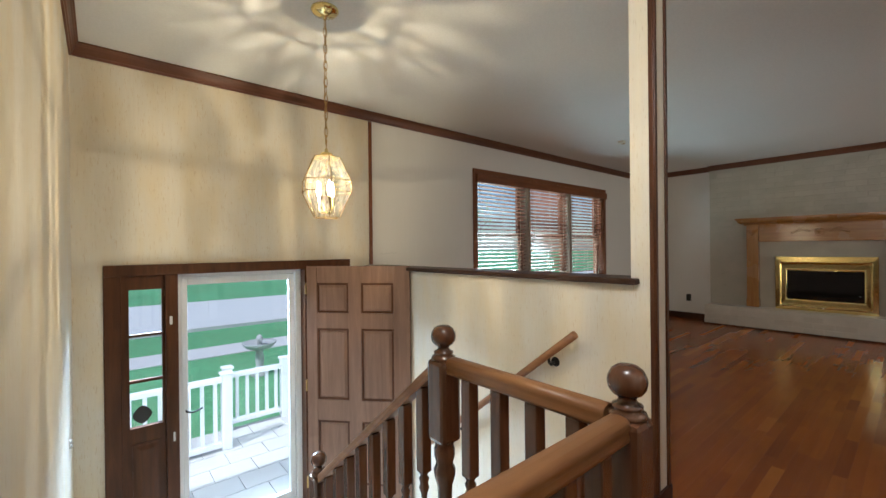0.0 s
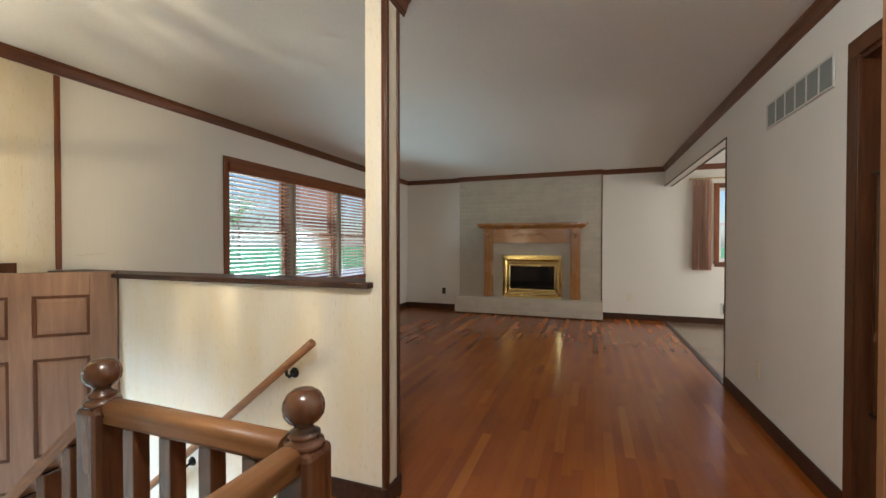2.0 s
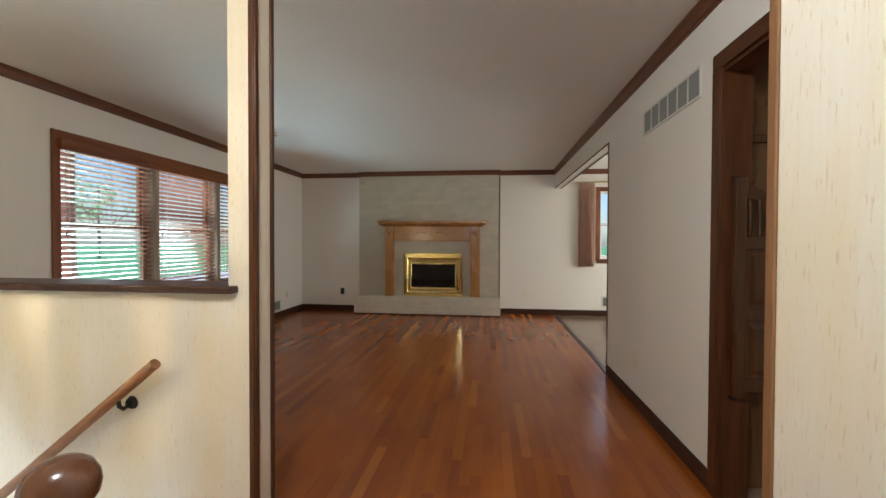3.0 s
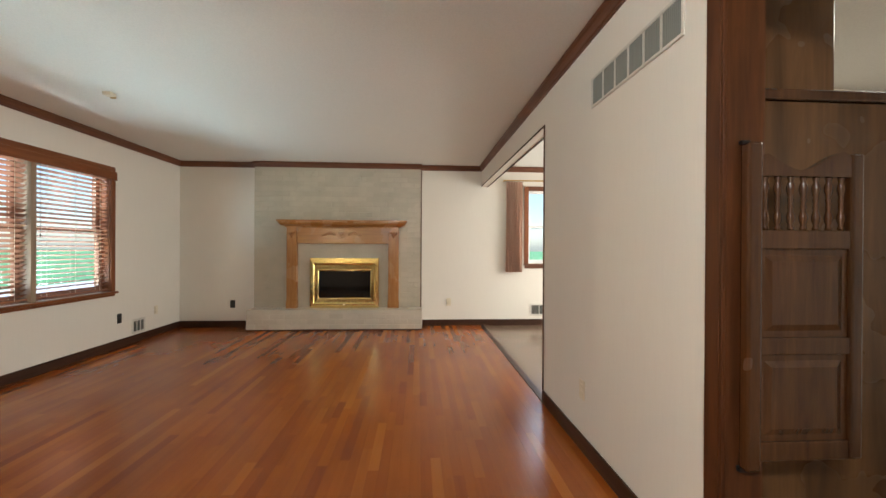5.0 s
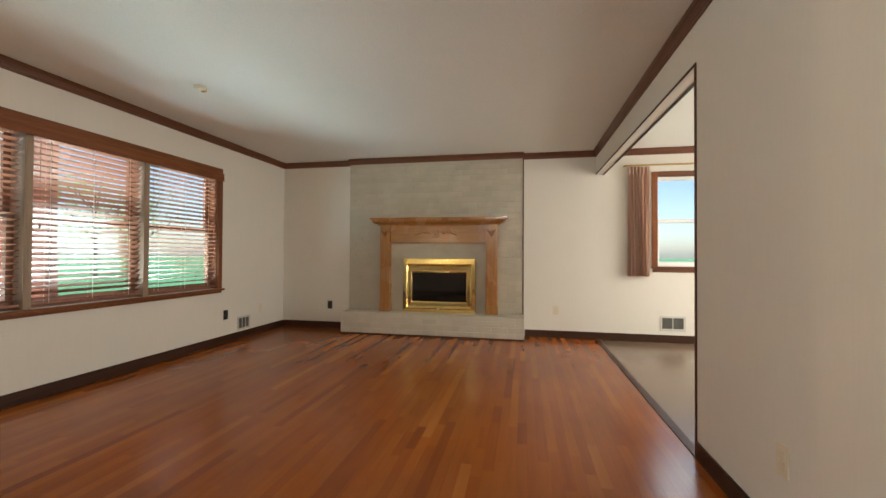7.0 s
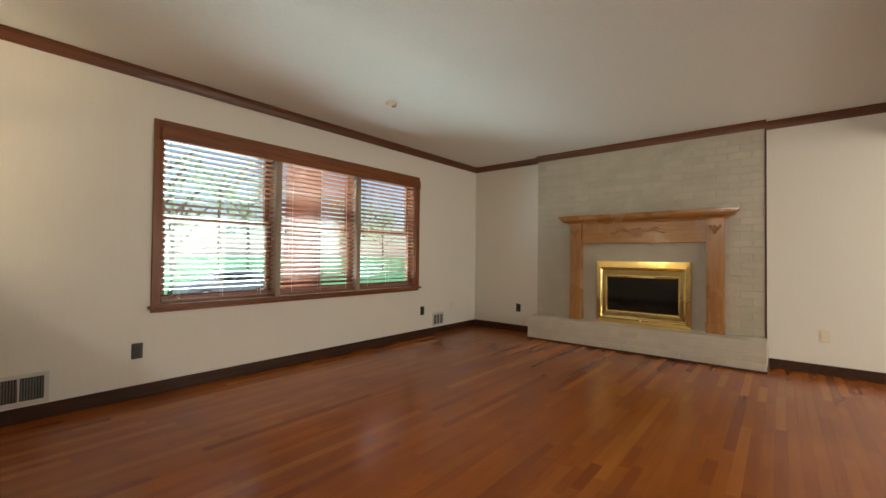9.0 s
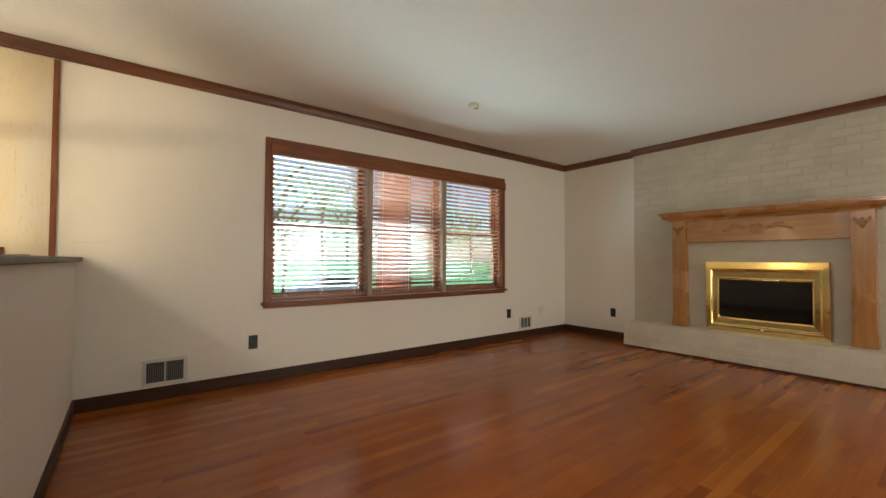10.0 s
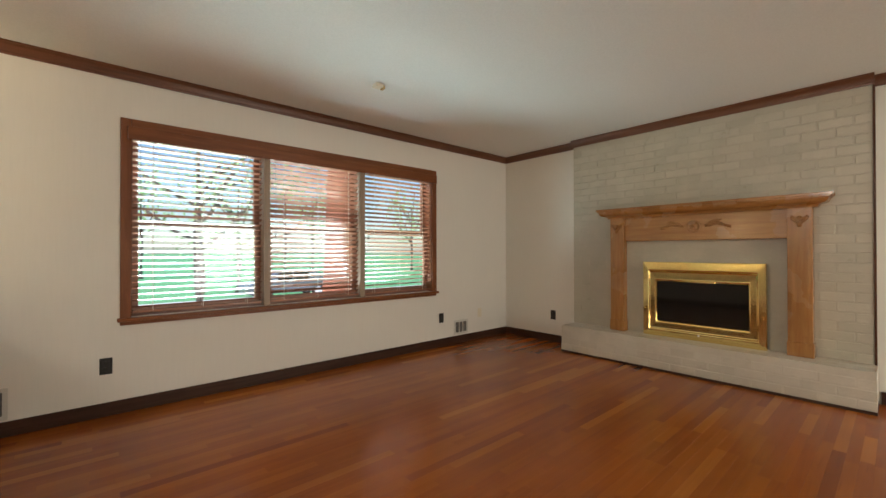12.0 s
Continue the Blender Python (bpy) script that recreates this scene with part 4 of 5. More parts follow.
def railing():
    r = thing("stair_railing", (RX, RY, 0), "oak stair railing with dark turned balusters and ball newels", "stair railing")
    AY = 1.131
    CY, CTOP = 2.188, 0.100
    newel_parts(part("newel", boxes((RX - 0.02, RX + 0.02, RY - 0.02, RY + 0.02, FL, 0.05)), NEWEL, r), RX, RY, FL, 0.936)
    newel_parts(part("newel", boxes((RX - 0.02, RX + 0.02, AY - 0.02, AY + 0.02, -0.30, 0.05)), NEWEL, r), RX, AY, -0.30, 0.936)
    newel_parts(part("newel", boxes((RX - 0.02, RX + 0.02, CY - 0.02, CY + 0.02, LANDING, LANDING + 0.05)), NEWEL, r), RX, CY, LANDING, CTOP)
    zc = RTOP - 0.030
    bm = bmesh.new()
    prism(bm, [(RX + u, zc + v) for u, v in RAILPROF], "y", RY + 0.043, AY - 0.043)
    for f in bm.faces:
        f.smooth = len(f.verts) == 4
    part("hand_rail", bm, RAILWOOD, r, "honey-oak hand rail")
    bm = bmesh.new()
    prism(bm, [(RY + u, zc + v) for u, v in RAILPROF], "x", WEST, RX - 0.043)
    for f in bm.faces:
        f.smooth = len(f.verts) == 4
    part("hand_rail", bm, RAILWOOD_X, r, "honey-oak hand rail")
    za, zb = zc + 0.004, -0.050
    bm = bmesh.new()
    vs = prism(bm, [(RX + u, v) for u, v in RAILPROF], "y", AY + 0.043, CY - 0.043)
    for v in vs:
        f = (v.co.y - AY) / (CY - AY)
        v.co.z += za + (zb - za) * f
    part("stair_rail", bm, RAILWOOD, r, "honey-oak sloping hand rail")
    for k in range(4):
        baluster(r, RX, RY + (AY - RY) * (k + 1) / 5, FL, zc - 0.028)
    for k in range(7):
        baluster(r, RX - (RX - WEST) * (k + 1) / 8, RY, FL, zc - 0.028)
    for k in range(8):
        f = (k + 1) / 9
        z = za + (zb - za) * f - 0.028
        foot = -0.02 - 0.86 * f
        baluster(r, RX, AY + (CY - AY) * f, foot, z + 0.008)
    part("shoe_rail", boxes((RX - 0.05, RX + 0.05, RY + 0.05, AY - 0.05, FL - 0.02, FL + 0.004)), NEWEL, r)


def wall_rail():
    h = thing("wall_handrail", (1.83, 1.2, 0.7), "round oak handrail on black wall brackets", "handrail")
    p0, p1 = Vector((1.808, 1.215, 0.752)), Vector((1.808, 2.45, -0.255))
    bm = bmesh.new()
    tube(bm, [p0 + (p1 - p0) * t for t in (0, 0.25, 0.5, 0.75, 1)], 0.021, 16)
    part("rail", bm, RAILWOOD, h)
    for f in (0.13, 0.72):
        c = p0 + (p1 - p0) * f
        bm = bmesh.new()
        tube(bm, [c + Vector((0, 0, -0.018)), c + Vector((0.004, 0, -0.045)), c + Vector((0.022, 0, -0.062)), c + Vector((0.060, 0, -0.052))], 0.008, 10)
        d = bmesh.ops.create_cone(bm, segments=20, radius1=0.027, radius2=0.020, depth=0.012, cap_ends=True)
        bmesh.ops.rotate(bm, verts=d["verts"], matrix=Euler((0, radians(-90), 0)).to_matrix())
        bmesh.ops.translate(bm, verts=d["verts"], vec=(HALF0 - 0.006, c.y, c.z - 0.052))
        part("bracket", bm, IRON, h, "black iron bracket")


railing()
wall_rail()


# ---- hanging lantern ----
def lantern():
    cx, cy = 0.88, 2.10
    L = thing("pendant_lantern", (cx, cy, CEILZ), "lit brass lantern with clear glass panes on a chain", "pendant light")
    bm = bmesh.new()
    lathe(bm, [(0.070, CEILZ - 0.001), (0.072, CEILZ - 0.010), (0.060, CEILZ - 0.024), (0.030, CEILZ - 0.034), (0.010, CEILZ - 0.040), (0.008, CEILZ - 0.055)], cx, cy, 32)
    part("canopy", bm, BRASS, L, "polished brass ceiling canopy")
    ztop = 1.735
    zs, n = CEILZ - 0.055, 15
    step = (zs - ztop - 0.02) / n
    for k in range(n):
        zc = zs - (k + 0.5) * step
        bm = bmesh.new()
        pts = []
        for i in range(13):
            a = 2 * math.pi * i / 12
            w, h = 0.0095 * math.cos(a), (step * 0.66) * math.sin(a)
            pts.append((cx + (w if k % 2 else 0), cy + (0 if k % 2 else w), zc + h))
        tube(bm, pts, 0.0021, 6)
        part("chain_link", bm, BRASS_DULL, L)
    bm = bmesh.new()
    tube(bm, [(cx + 0.004, cy, zs), (cx - 0.004, cy + 0.004, (zs + ztop) / 2), (cx, cy, ztop)], 0.0025, 6)
    part("cord", bm, BRASS_DULL, L)
    bm = bmesh.new()
    lathe(bm, [(0.004, 1.735), (0.010, 1.725), (0.008, 1.715), (0.030, 1.708), (0.034, 1.696), (0.028, 1.698), (0.040, 1.696), (0.040, 1.690)], cx, cy, 20)
    part("cap", bm, BRASS, L)
    rings = ((0.038, 1.692), (0.074, 1.684), (0.132, 1.560), (0.134, 1.500), (0.068, 1.366))
    S = 6
    def at(r, z, i):
        a = 2 * math.pi * (i + 0.25) / S
        return Vector((cx + r * math.cos(a), cy + r * math.sin(a), z))
    for (r0, z0), (r1, z1) in zip(rings, rings[1:]):
        for i in range(S):
            bm = bmesh.new()
            q = [at(r0, z0, i), at(r0, z0, i + 1), at(r1, z1, i + 1), at(r1, z1, i)]
            bm.faces.new([bm.verts.new(p) for p in q])
            bmesh.ops.solidify(bm, geom=list(bm.faces), thickness=0.003)
            part("glass_pane", bm, BEVEL, L)
    bm = bmesh.new()
    for r, z in rings:
        for i in range(S):
            tube(bm, [at(r, z, i), at(r, z, i + 1)], 0.0024, 6)
    for (r0, z0), (r1, z1) in zip(rings, rings[1:]):
        for i in range(S):
            tube(bm, [at(r0, z0, i), at(r1, z1, i)], 0.0024, 6)
    part("leading", bm, BRASS_DULL, L, "brass strips between the panes")
    bm = bmesh.new()
    tube(bm, [(cx, cy, 1.67), (cx, cy, 1.60)], 0.006, 8)
    for k in range(3):
        a = 2 * math.pi * k / 3 + 0.4
        tube(bm, [(cx, cy, 1.40), (cx + 0.02 * math.cos(a), cy + 0.02 * math.sin(a), 1.39), (cx + 0.042 * math.cos(a), cy + 0.042 * math.sin(a), 1.40), (cx + 0.042 * math.cos(a), cy + 0.042 * math.sin(a), 1.480)], 0.006, 8)
    part("candle_holder", bm, BRASS, L)
    for k in range(3):
        a = 2 * math.pi * k / 3 + 0.4
        bm = bmesh.new()
        lathe(bm, [(0.006, 1.480), (0.010, 1.493), (0.0125, 1.509), (0.010, 1.530), (0.004, 1.552), (0.001, 1.560)], cx + 0.042 * math.cos(a), cy + 0.042 * math.sin(a), 12)
        part("bulb", bm, BULB, L, "lit candle bulb")


lantern()


# ---- small fixtures ----
def grille(name, m, w, h, cols, label, back, b=0.026, fins=True):
    """Wall register in its own plane: x across, z up, facing -y."""
    g = thing(name, m, label, "wall vent")
    part("frame", boxes((-w / 2, w / 2, -0.008, 0, 0, b), (-w / 2, w / 2, -0.008, 0, h - b, h), (-w / 2, -w / 2 + b, -0.008, 0, b, h - b), (w / 2 - b, w / 2, -0.008, 0, b, h - b), bevel=0.002), GRILLE, g, local=True)
    part("backing", boxes((-w / 2 + b, w / 2 - b, -0.0015, -0.0003, b, h - b)), back, g, local=True)
    cw = (w - 2 * b) / cols
    for c in range(1, cols):
        x = -w / 2 + b + c * cw
        part("divider", boxes((x - 0.005, x + 0.005, -0.007, 0, b, h - b)), GRILLE, g, local=True)
    for c in range(cols if fins else 0):
        x0 = -w / 2 + b + c * cw + 0.005
        k = int(cw / 0.013)
        me = mesh("fin", boxes((-0.0022, 0.0022, -0.006, -0.001, b, h - b)), DUCTGREY)
        for i in range(k):
            o = part("fin", me, GRILLE, g, local=True)
            o.matrix_basis = pose(x0 + (cw - 0.010) * (i + 0.5) / k, 0, 0, 0, 0, 35)
    return g


grille("wall_vent", pose(2.53, FRONT, 0.088, 0, 0, 0), 0.285, 0.20, 2, "pale metal floor-level register with two grilles", SHADOWGAP)
grille("wall_vent", pose(6.635, FRONT, 0.092, 0, 0, 0), 0.245, 0.18, 3, "pale metal register low on the wall", SHADOWGAP)
grille("wall_vent", pose(EAST, -2.09, 0.13, 0, 0, -90), 0.30, 0.19, 2, "dark metal register low on the dining wall", SHADOWGAP)
grille("return_vent", pose(3.092, SOUTH, 1.995, 0, 0, 180), 0.81, 0.170, 6, "long pale return-air grille high on the wall", DUCTGREY, 0.014)


def plate(m, mat, label, kind):
    p = thing("wall_outlet" if kind != "switch" else "light_switch", m, label, "outlet" if kind != "switch" else "switch")
    part("cover", boxes((-0.036, 0.036, -0.006, 0, 0, 0.116), bevel=0.003), mat, p, local=True)
    if kind == "switch":
        part("toggle", boxes((-0.005, 0.005, -0.014, -0.005, 0.050, 0.072), bevel=0.002), mat, p, local=True)
    else:
        for z in (0.022, 0.064):
            part("socket", boxes((-0.017, 0.017, -0.009, -0.005, z, z + 0.030), bevel=0.004), mat, p, local=True)


plate(pose(3.146, FRONT, 0.275), BLACKPLATE, "black outlet plate below the window", "outlet")
plate(pose(6.302, FRONT, 0.270), BLACKPLATE, "black outlet plate on the window wall", "outlet")
plate(pose(EAST, 2.61, 0.270, 0, 0, -90), BLACKPLATE, "black outlet plate beside the hearth", "outlet")
plate(pose(EAST, -0.655, 0.290, 0, 0, -90), PLATE, "ivory outlet plate on the wall beside the hearth", "outlet")
plate(pose(3.61, SOUTH, 0.285, 0, 0, 180), PLATE, "ivory outlet plate on the long wall", "outlet")
plate(pose(6.98, FRONT, 0.27), PLATE, "white outlet plate near the corner", "outlet")

sd = thing("smoke_detector", (4.775, 2.40, CEILZ), "small ivory ceiling fixture base with brass centre", "ceiling fixture")
part("body", boxes((4.735, 4.800, 2.36, 2.43, CEILZ - 0.028, CEILZ), bevel=0.006), PLATE, sd)
part("side_clip", boxes((4.800, 4.822, 2.375, 2.415, CEILZ - 0.034, CEILZ), bevel=0.004), BRASS_DULL, sd)


solid("cable_clip", boxes((WEST, WEST + 0.012, 2.985, 3.003, 0.165, 0.178), (WEST, WEST + 0.012, 2.985, 3.003, 0.187, 0.200), (WEST, WEST + 0.004, 2.983, 3.005, 0.160, 0.206), bevel=0.001), WHITE, "small white clip on the stairwell wall", "clip")
bm = bmesh.new()
tube(bm, [(1.985 + 0.018 * k, FRONT, 1.150 + 0.006 * math.sin(k * 1.9) + 0.001 * k) for k in range(12)], 0.0022, 6)
structure("wall_crack", bm, GRILLE, "small lifted tear in the wall paint", "crack")

# ---- kitchen doorway, cafe door and cabinet end ----
def kitchen_doorway():
    d = thing("door_2", (2.06, SOUTH, 0), "dark stained casing of the kitchen doorway", "door frame", kind="structure")
    part("casing", boxes((2.474, 2.553, SOUTH, SOUTH + 0.016, FL, 2.06), (2.480, 2.545, SOUTH + 0.016, SOUTH + 0.021, FL, 2.055), bevel=0.003), DARK_Z, d)
    part("head_casing", boxes((1.56, 2.553, SOUTH, SOUTH + 0.017, 2.06, 2.14), bevel=0.004), DARK_X, d)
    part("casing", boxes((1.565, 1.652, SOUTH, SOUTH + 0.016, FL, 2.06), bevel=0.004), DARK_Z, d)
    part("jamb", boxes((2.472, 2.4845, SOUTH - 0.125, SOUTH + 0.004, FL, 2.06)), DARK_Z, d)
    part("jamb", boxes((1.6505, 1.670, SOUTH - 0.125, SOUTH + 0.004, FL, 2.06)), DARK_Z, d)
    part("head_jamb", boxes((1.670, 2.472, SOUTH - 0.125, SOUTH + 0.004, 2.04, 2.0595)), DARK_Z, d)


def cafe_door():
    """One swinging leaf, in the plane x = const, folded back into the kitchen."""
    x0, x1 = 2.434, 2.460
    ya, yb = SOUTH - 0.034, SOUTH - 0.425
    z0, z1 = 0.525, 1.530
    d = thing("cafe_door", (x0, ya, z0), "dark louverless cafe door with turned spindles, swung open", "cafe door")
    part("stile", boxes((x0 - 0.008, x1 + 0.004, ya - 0.048, ya, z0 - 0.03, z1), bevel=0.008), CAFE, d)
    part("stile", boxes((x0 - 0.004, x1 + 0.004, yb, yb + 0.042, z0, z1 - 0.03), bevel=0.008), CAFE, d)
    i0, i1 = yb + 0.042, ya - 0.048
    for a, b in ((z0, z0 + 0.06), (0.860, 0.915), (1.195, 1.255)):
        part("rail", boxes((x0, x1, i0, i1, a, b), bevel=0.003), CAFE, d)
    bm = bmesh.new()
    n = 14
    prof = [(i1, 1.425), (i0, 1.425)]
    for k in range(n + 1):
        f = k / n
        prof.append((i0 + (i1 - i0) * f, 1.475 + 0.030 * math.cos(math.pi * 2 * (f - 0.06)) ** 1 if 0 < f < 1 else 1.490))
    prism(bm, prof, "x", x0, x1)
    part("top_rail", bm, CAFE, d, "scalloped top rail")
    for a, b in ((z0 + 0.06, 0.860), (0.915, 1.195)):
        bm = boxes((x0 + 0.010, x1 - 0.008, i0, i1, a, b))
        y_lo, y_hi = i0 + 0.02, i1 - 0.02
        w = 0.02
        v = [bm.verts.new((x0 + 0.0098, y, z)) for y, z in ((y_lo, a + 0.02), (y_hi, a + 0.02), (y_hi, b - 0.02), (y_lo, b - 0.02))]
        u = [bm.verts.new((x0 + 0.003, y, z)) for y, z in ((y_lo + w, a + 0.04), (y_hi - w, a + 0.04), (y_hi - w, b - 0.04), (y_lo + w, b - 0.04))]
        for i in range(4):
            bm.faces.new((v[i], v[(i + 1) % 4], u[(i + 1) % 4], u[i]))
        bm.faces.new(u)
        part("panel", bm, CAFE, d)
    for k in range(7):
        y = i0 + (i1 - i0) * (k + 0.5) / 7
        bm = bmesh.new()
        lathe(bm, [(r, 1.255 + f * 0.17) for r, f in ((0.008, 0), (0.010, 0.04), (0.006, 0.09), (0.011, 0.18), (0.012, 0.26), (0.006, 0.38), (0.009, 0.44), (0.006, 0.5), (0.009, 0.56), (0.006, 0.62), (0.012, 0.76), (0.011, 0.84), (0.006, 0.92), (0.010, 0.97), (0.008, 1.0))], (x0 + x1) / 2, y, 12)
        part("spindle", bm, CAFE, d)
    part("hinge", boxes((x1 - 0.004, 2.4715, ya - 0.03, ya, z0 - 0.045, z0 - 0.028), (x1 - 0.004, 2.4715, ya - 0.03, ya, z1, z1 + 0.012), bevel=0.002), IRON, d, "metal gravity hinge")


def kitchen_cabinet():
    c = thing("kitchen_cabinet", (2.8, -1.5, 0), "tall dark wood-grain cabinet end beside the doorway", "cabinet")
    y1 = SOUTH - 0.117
    part("body", boxes((2.60, 3.3, -2.05, y1, FL, 1.725), bevel=0.003), KITCHEN, c, "wood-grain end panel")
    part("top_moulding", boxes((2.585, 3.3, -2.06, y1, 1.726, 1.765), bevel=0.006), CAFE, c)
    part("upper_unit", boxes((2.60, 4.25, y1 - 0.385, y1, 1.766, CEILZ - 0.001), bevel=0.003), KITCHEN, c)


kitchen_doorway()
cafe_door()
kitchen_cabinet()


# ---- outside ----
GZ = -1.25
structure("ground", boxes((-300, 300, FRONT + FT, 600, GZ - 0.5, GZ), (EAST + 0.18, 300, -300, FRONT + FT, GZ - 0.5, GZ)), GRASS, "green front lawn", "lawn")
structure("road", boxes((-200, 200, 14.5, 22.5, GZ, GZ + 0.012)), ASPHALT, "pale sunlit street", "road")
structure("kerb", boxes((-200, 200, 14.25, 14.5, GZ, GZ + 0.10)), CONCRETE, "concrete kerb", "kerb")
structure("sidewalk", boxes((-200, 200, 10.6, 11.7, GZ, GZ + 0.02)), CONCRETE, "concrete sidewalk across the lawn", "pavement")
structure("driveway", boxes((9.2, 12.4, 4.6, 14.4, GZ, GZ + 0.016)), CONCRETE, "pale concrete driveway", "driveway")
structure("porch_slab", boxes((-2.2, 2.6, FRONT + FT, 5.80, GZ, -1.075)), CONCRETE, "concrete porch slab", "porch")


def railing_panel(a, b, z0, h=0.92, cap=0.06, low=0.08):
    a, b = Vector((*a, z0)), Vector((*b, z0))
    d = b - a
    r = thing("porch_railing", a, "white painted porch railing with square balusters", "porch railing", "porch railings")
    ang = math.atan2(d.y, d.x)
    L = d.length
    m = Matrix.Translation(a) @ Matrix.Rotation(ang, 4, "Z")
    r.matrix_world = m
    for x in (0, L):
        p = part("post", boxes((x - 0.05, x + 0.05, -0.05, 0.05, 0, h + cap), bevel=0.006), VINYL, r, local=True)
        part("post_cap", boxes((x - 0.065, x + 0.065, -0.065, 0.065, h + cap, h + cap + 0.03), bevel=0.01), VINYL, r, local=True)
    part("top_rail", boxes((0.05, L - 0.05, -0.035, 0.035, h - 0.06, h), bevel=0.006), VINYL, r, local=True)
    part("bottom_rail", boxes((0.05, L - 0.05, -0.03, 0.03, low, low + 0.06), bevel=0.006), VINYL, r, local=True)
    n = max(2, int(L / 0.13))
    me = mesh("baluster", boxes((-0.018, 0.018, -0.018, 0.018, low + 0.06, h - 0.06)), VINYL)
    for k in range(n):
        o = part("baluster", me, VINYL, r, local=True)
        o.matrix_basis = pose(0.05 + (L - 0.1) * (k + 0.5) / n, 0, 0)


railing_panel((-2.1, 5.20), (1.05, 5.20), -1.06, 0.83, 0.02, 0.04)
railing_panel((1.17, 5.70), (1.87, 5.70), -1.06, 0.72)
railing_panel((2.02, 5.68), (2.02, 3.75), -1.06, 0.86)


def birdbath():
    b = thing("bird_bath", (2.35, 8.5, GZ), "grey stone bird bath on the lawn", "bird bath")
    bm = bmesh.new()
    lathe(bm, [(0.17, GZ), (0.17, GZ + 0.05), (0.11, GZ + 0.08), (0.07, GZ + 0.2), (0.085, GZ + 0.34), (0.065, GZ + 0.45), (0.10, GZ + 0.5)], 2.35, 8.5, 20)
    part("pedestal", bm, STONE, b)
    bm = bmesh.new()
    lathe(bm, [(0.10, GZ + 0.5), (0.24, GZ + 0.55), (0.31, GZ + 0.62), (0.31, GZ + 0.65), (0.27, GZ + 0.63), (0.10, GZ + 0.58)], 2.35, 8.5, 24)
    part("basin", bm, STONE, b)
    bm = bmesh.new()
    lathe(bm, [(0.05, GZ + 0.575), (0.04, GZ + 0.66), (0.07, GZ + 0.70), (0.05, GZ + 0.76), (0.01, GZ + 0.80)], 2.35, 8.5, 12)
    part("finial", bm, STONE, b)


birdbath()


def car(x, y):
    c = thing("parked_car", (x, y, GZ), "grey parked car at the far kerb", "car")
    L, W = 4.4, 1.75
    bm = bmesh.new()
    prism(bm, [(x, GZ + 0.30), (x + L, GZ + 0.30), (x + L, GZ + 0.72), (x + L - 0.25, GZ + 0.88), (x + 1.0, GZ + 0.92), (x + 0.15, GZ + 0.80), (x, GZ + 0.62)], "y", y - W / 2, y + W / 2)
    bmesh.ops.bevel(bm, geom=list(bm.edges), offset=0.06, segments=2, affect="EDGES", profile=0.5)
    part("body", bm, CARPAINT, c)
    bm = bmesh.new()
    prism(bm, [(x + 0.95, GZ + 0.88), (x + L - 0.35, GZ + 0.88), (x + L - 1.0, GZ + 1.40), (x + 1.75, GZ + 1.42)], "y", y - W / 2 + 0.10, y + W / 2 - 0.10)
    bmesh.ops.bevel(bm, geom=list(bm.edges), offset=0.05, segments=2, affect="EDGES", profile=0.5)
    part("cabin", bm, CARPAINT, c)
    for a, b in ((1.45, 2.15), (2.25, 3.05)):
        part("side_window", boxes((x + a, x + b, y - W / 2 + 0.085, y - W / 2 + 0.099, GZ + 0.95, GZ + 1.32), bevel=0.003), FIREGLASS, c)
    for wx in (0.85, L - 0.85):
        for wy in (y - W / 2 - 0.01, y + W / 2 - 0.19):
            bm = bmesh.new()
            d = bmesh.ops.create_cone(bm, segments=20, radius1=0.32, radius2=0.32, depth=0.2, cap_ends=True)
            bmesh.ops.rotate(bm, verts=d["verts"], matrix=Euler((radians(90), 0, 0)).to_matrix())
            bmesh.ops.translate(bm, verts=d["verts"], vec=(x + wx, wy + 0.1, GZ + 0.332))
            w = part("wheel", bm, BLACKPLATE, c)
            bm = bmesh.new()
            d = bmesh.ops.create_cone(bm, segments=16, radius1=0.2, radius2=0.2, depth=0.22, cap_ends=True)
            bmesh.ops.rotate(bm, verts=d["verts"], matrix=Euler((radians(90), 0, 0)).to_matrix())
            bmesh.ops.translate(bm, verts=d["verts"], vec=(x + wx, wy + 0.1, GZ + 0.332))
            part("rim", bm, WHITE, w)


car(9.0, 21.4)


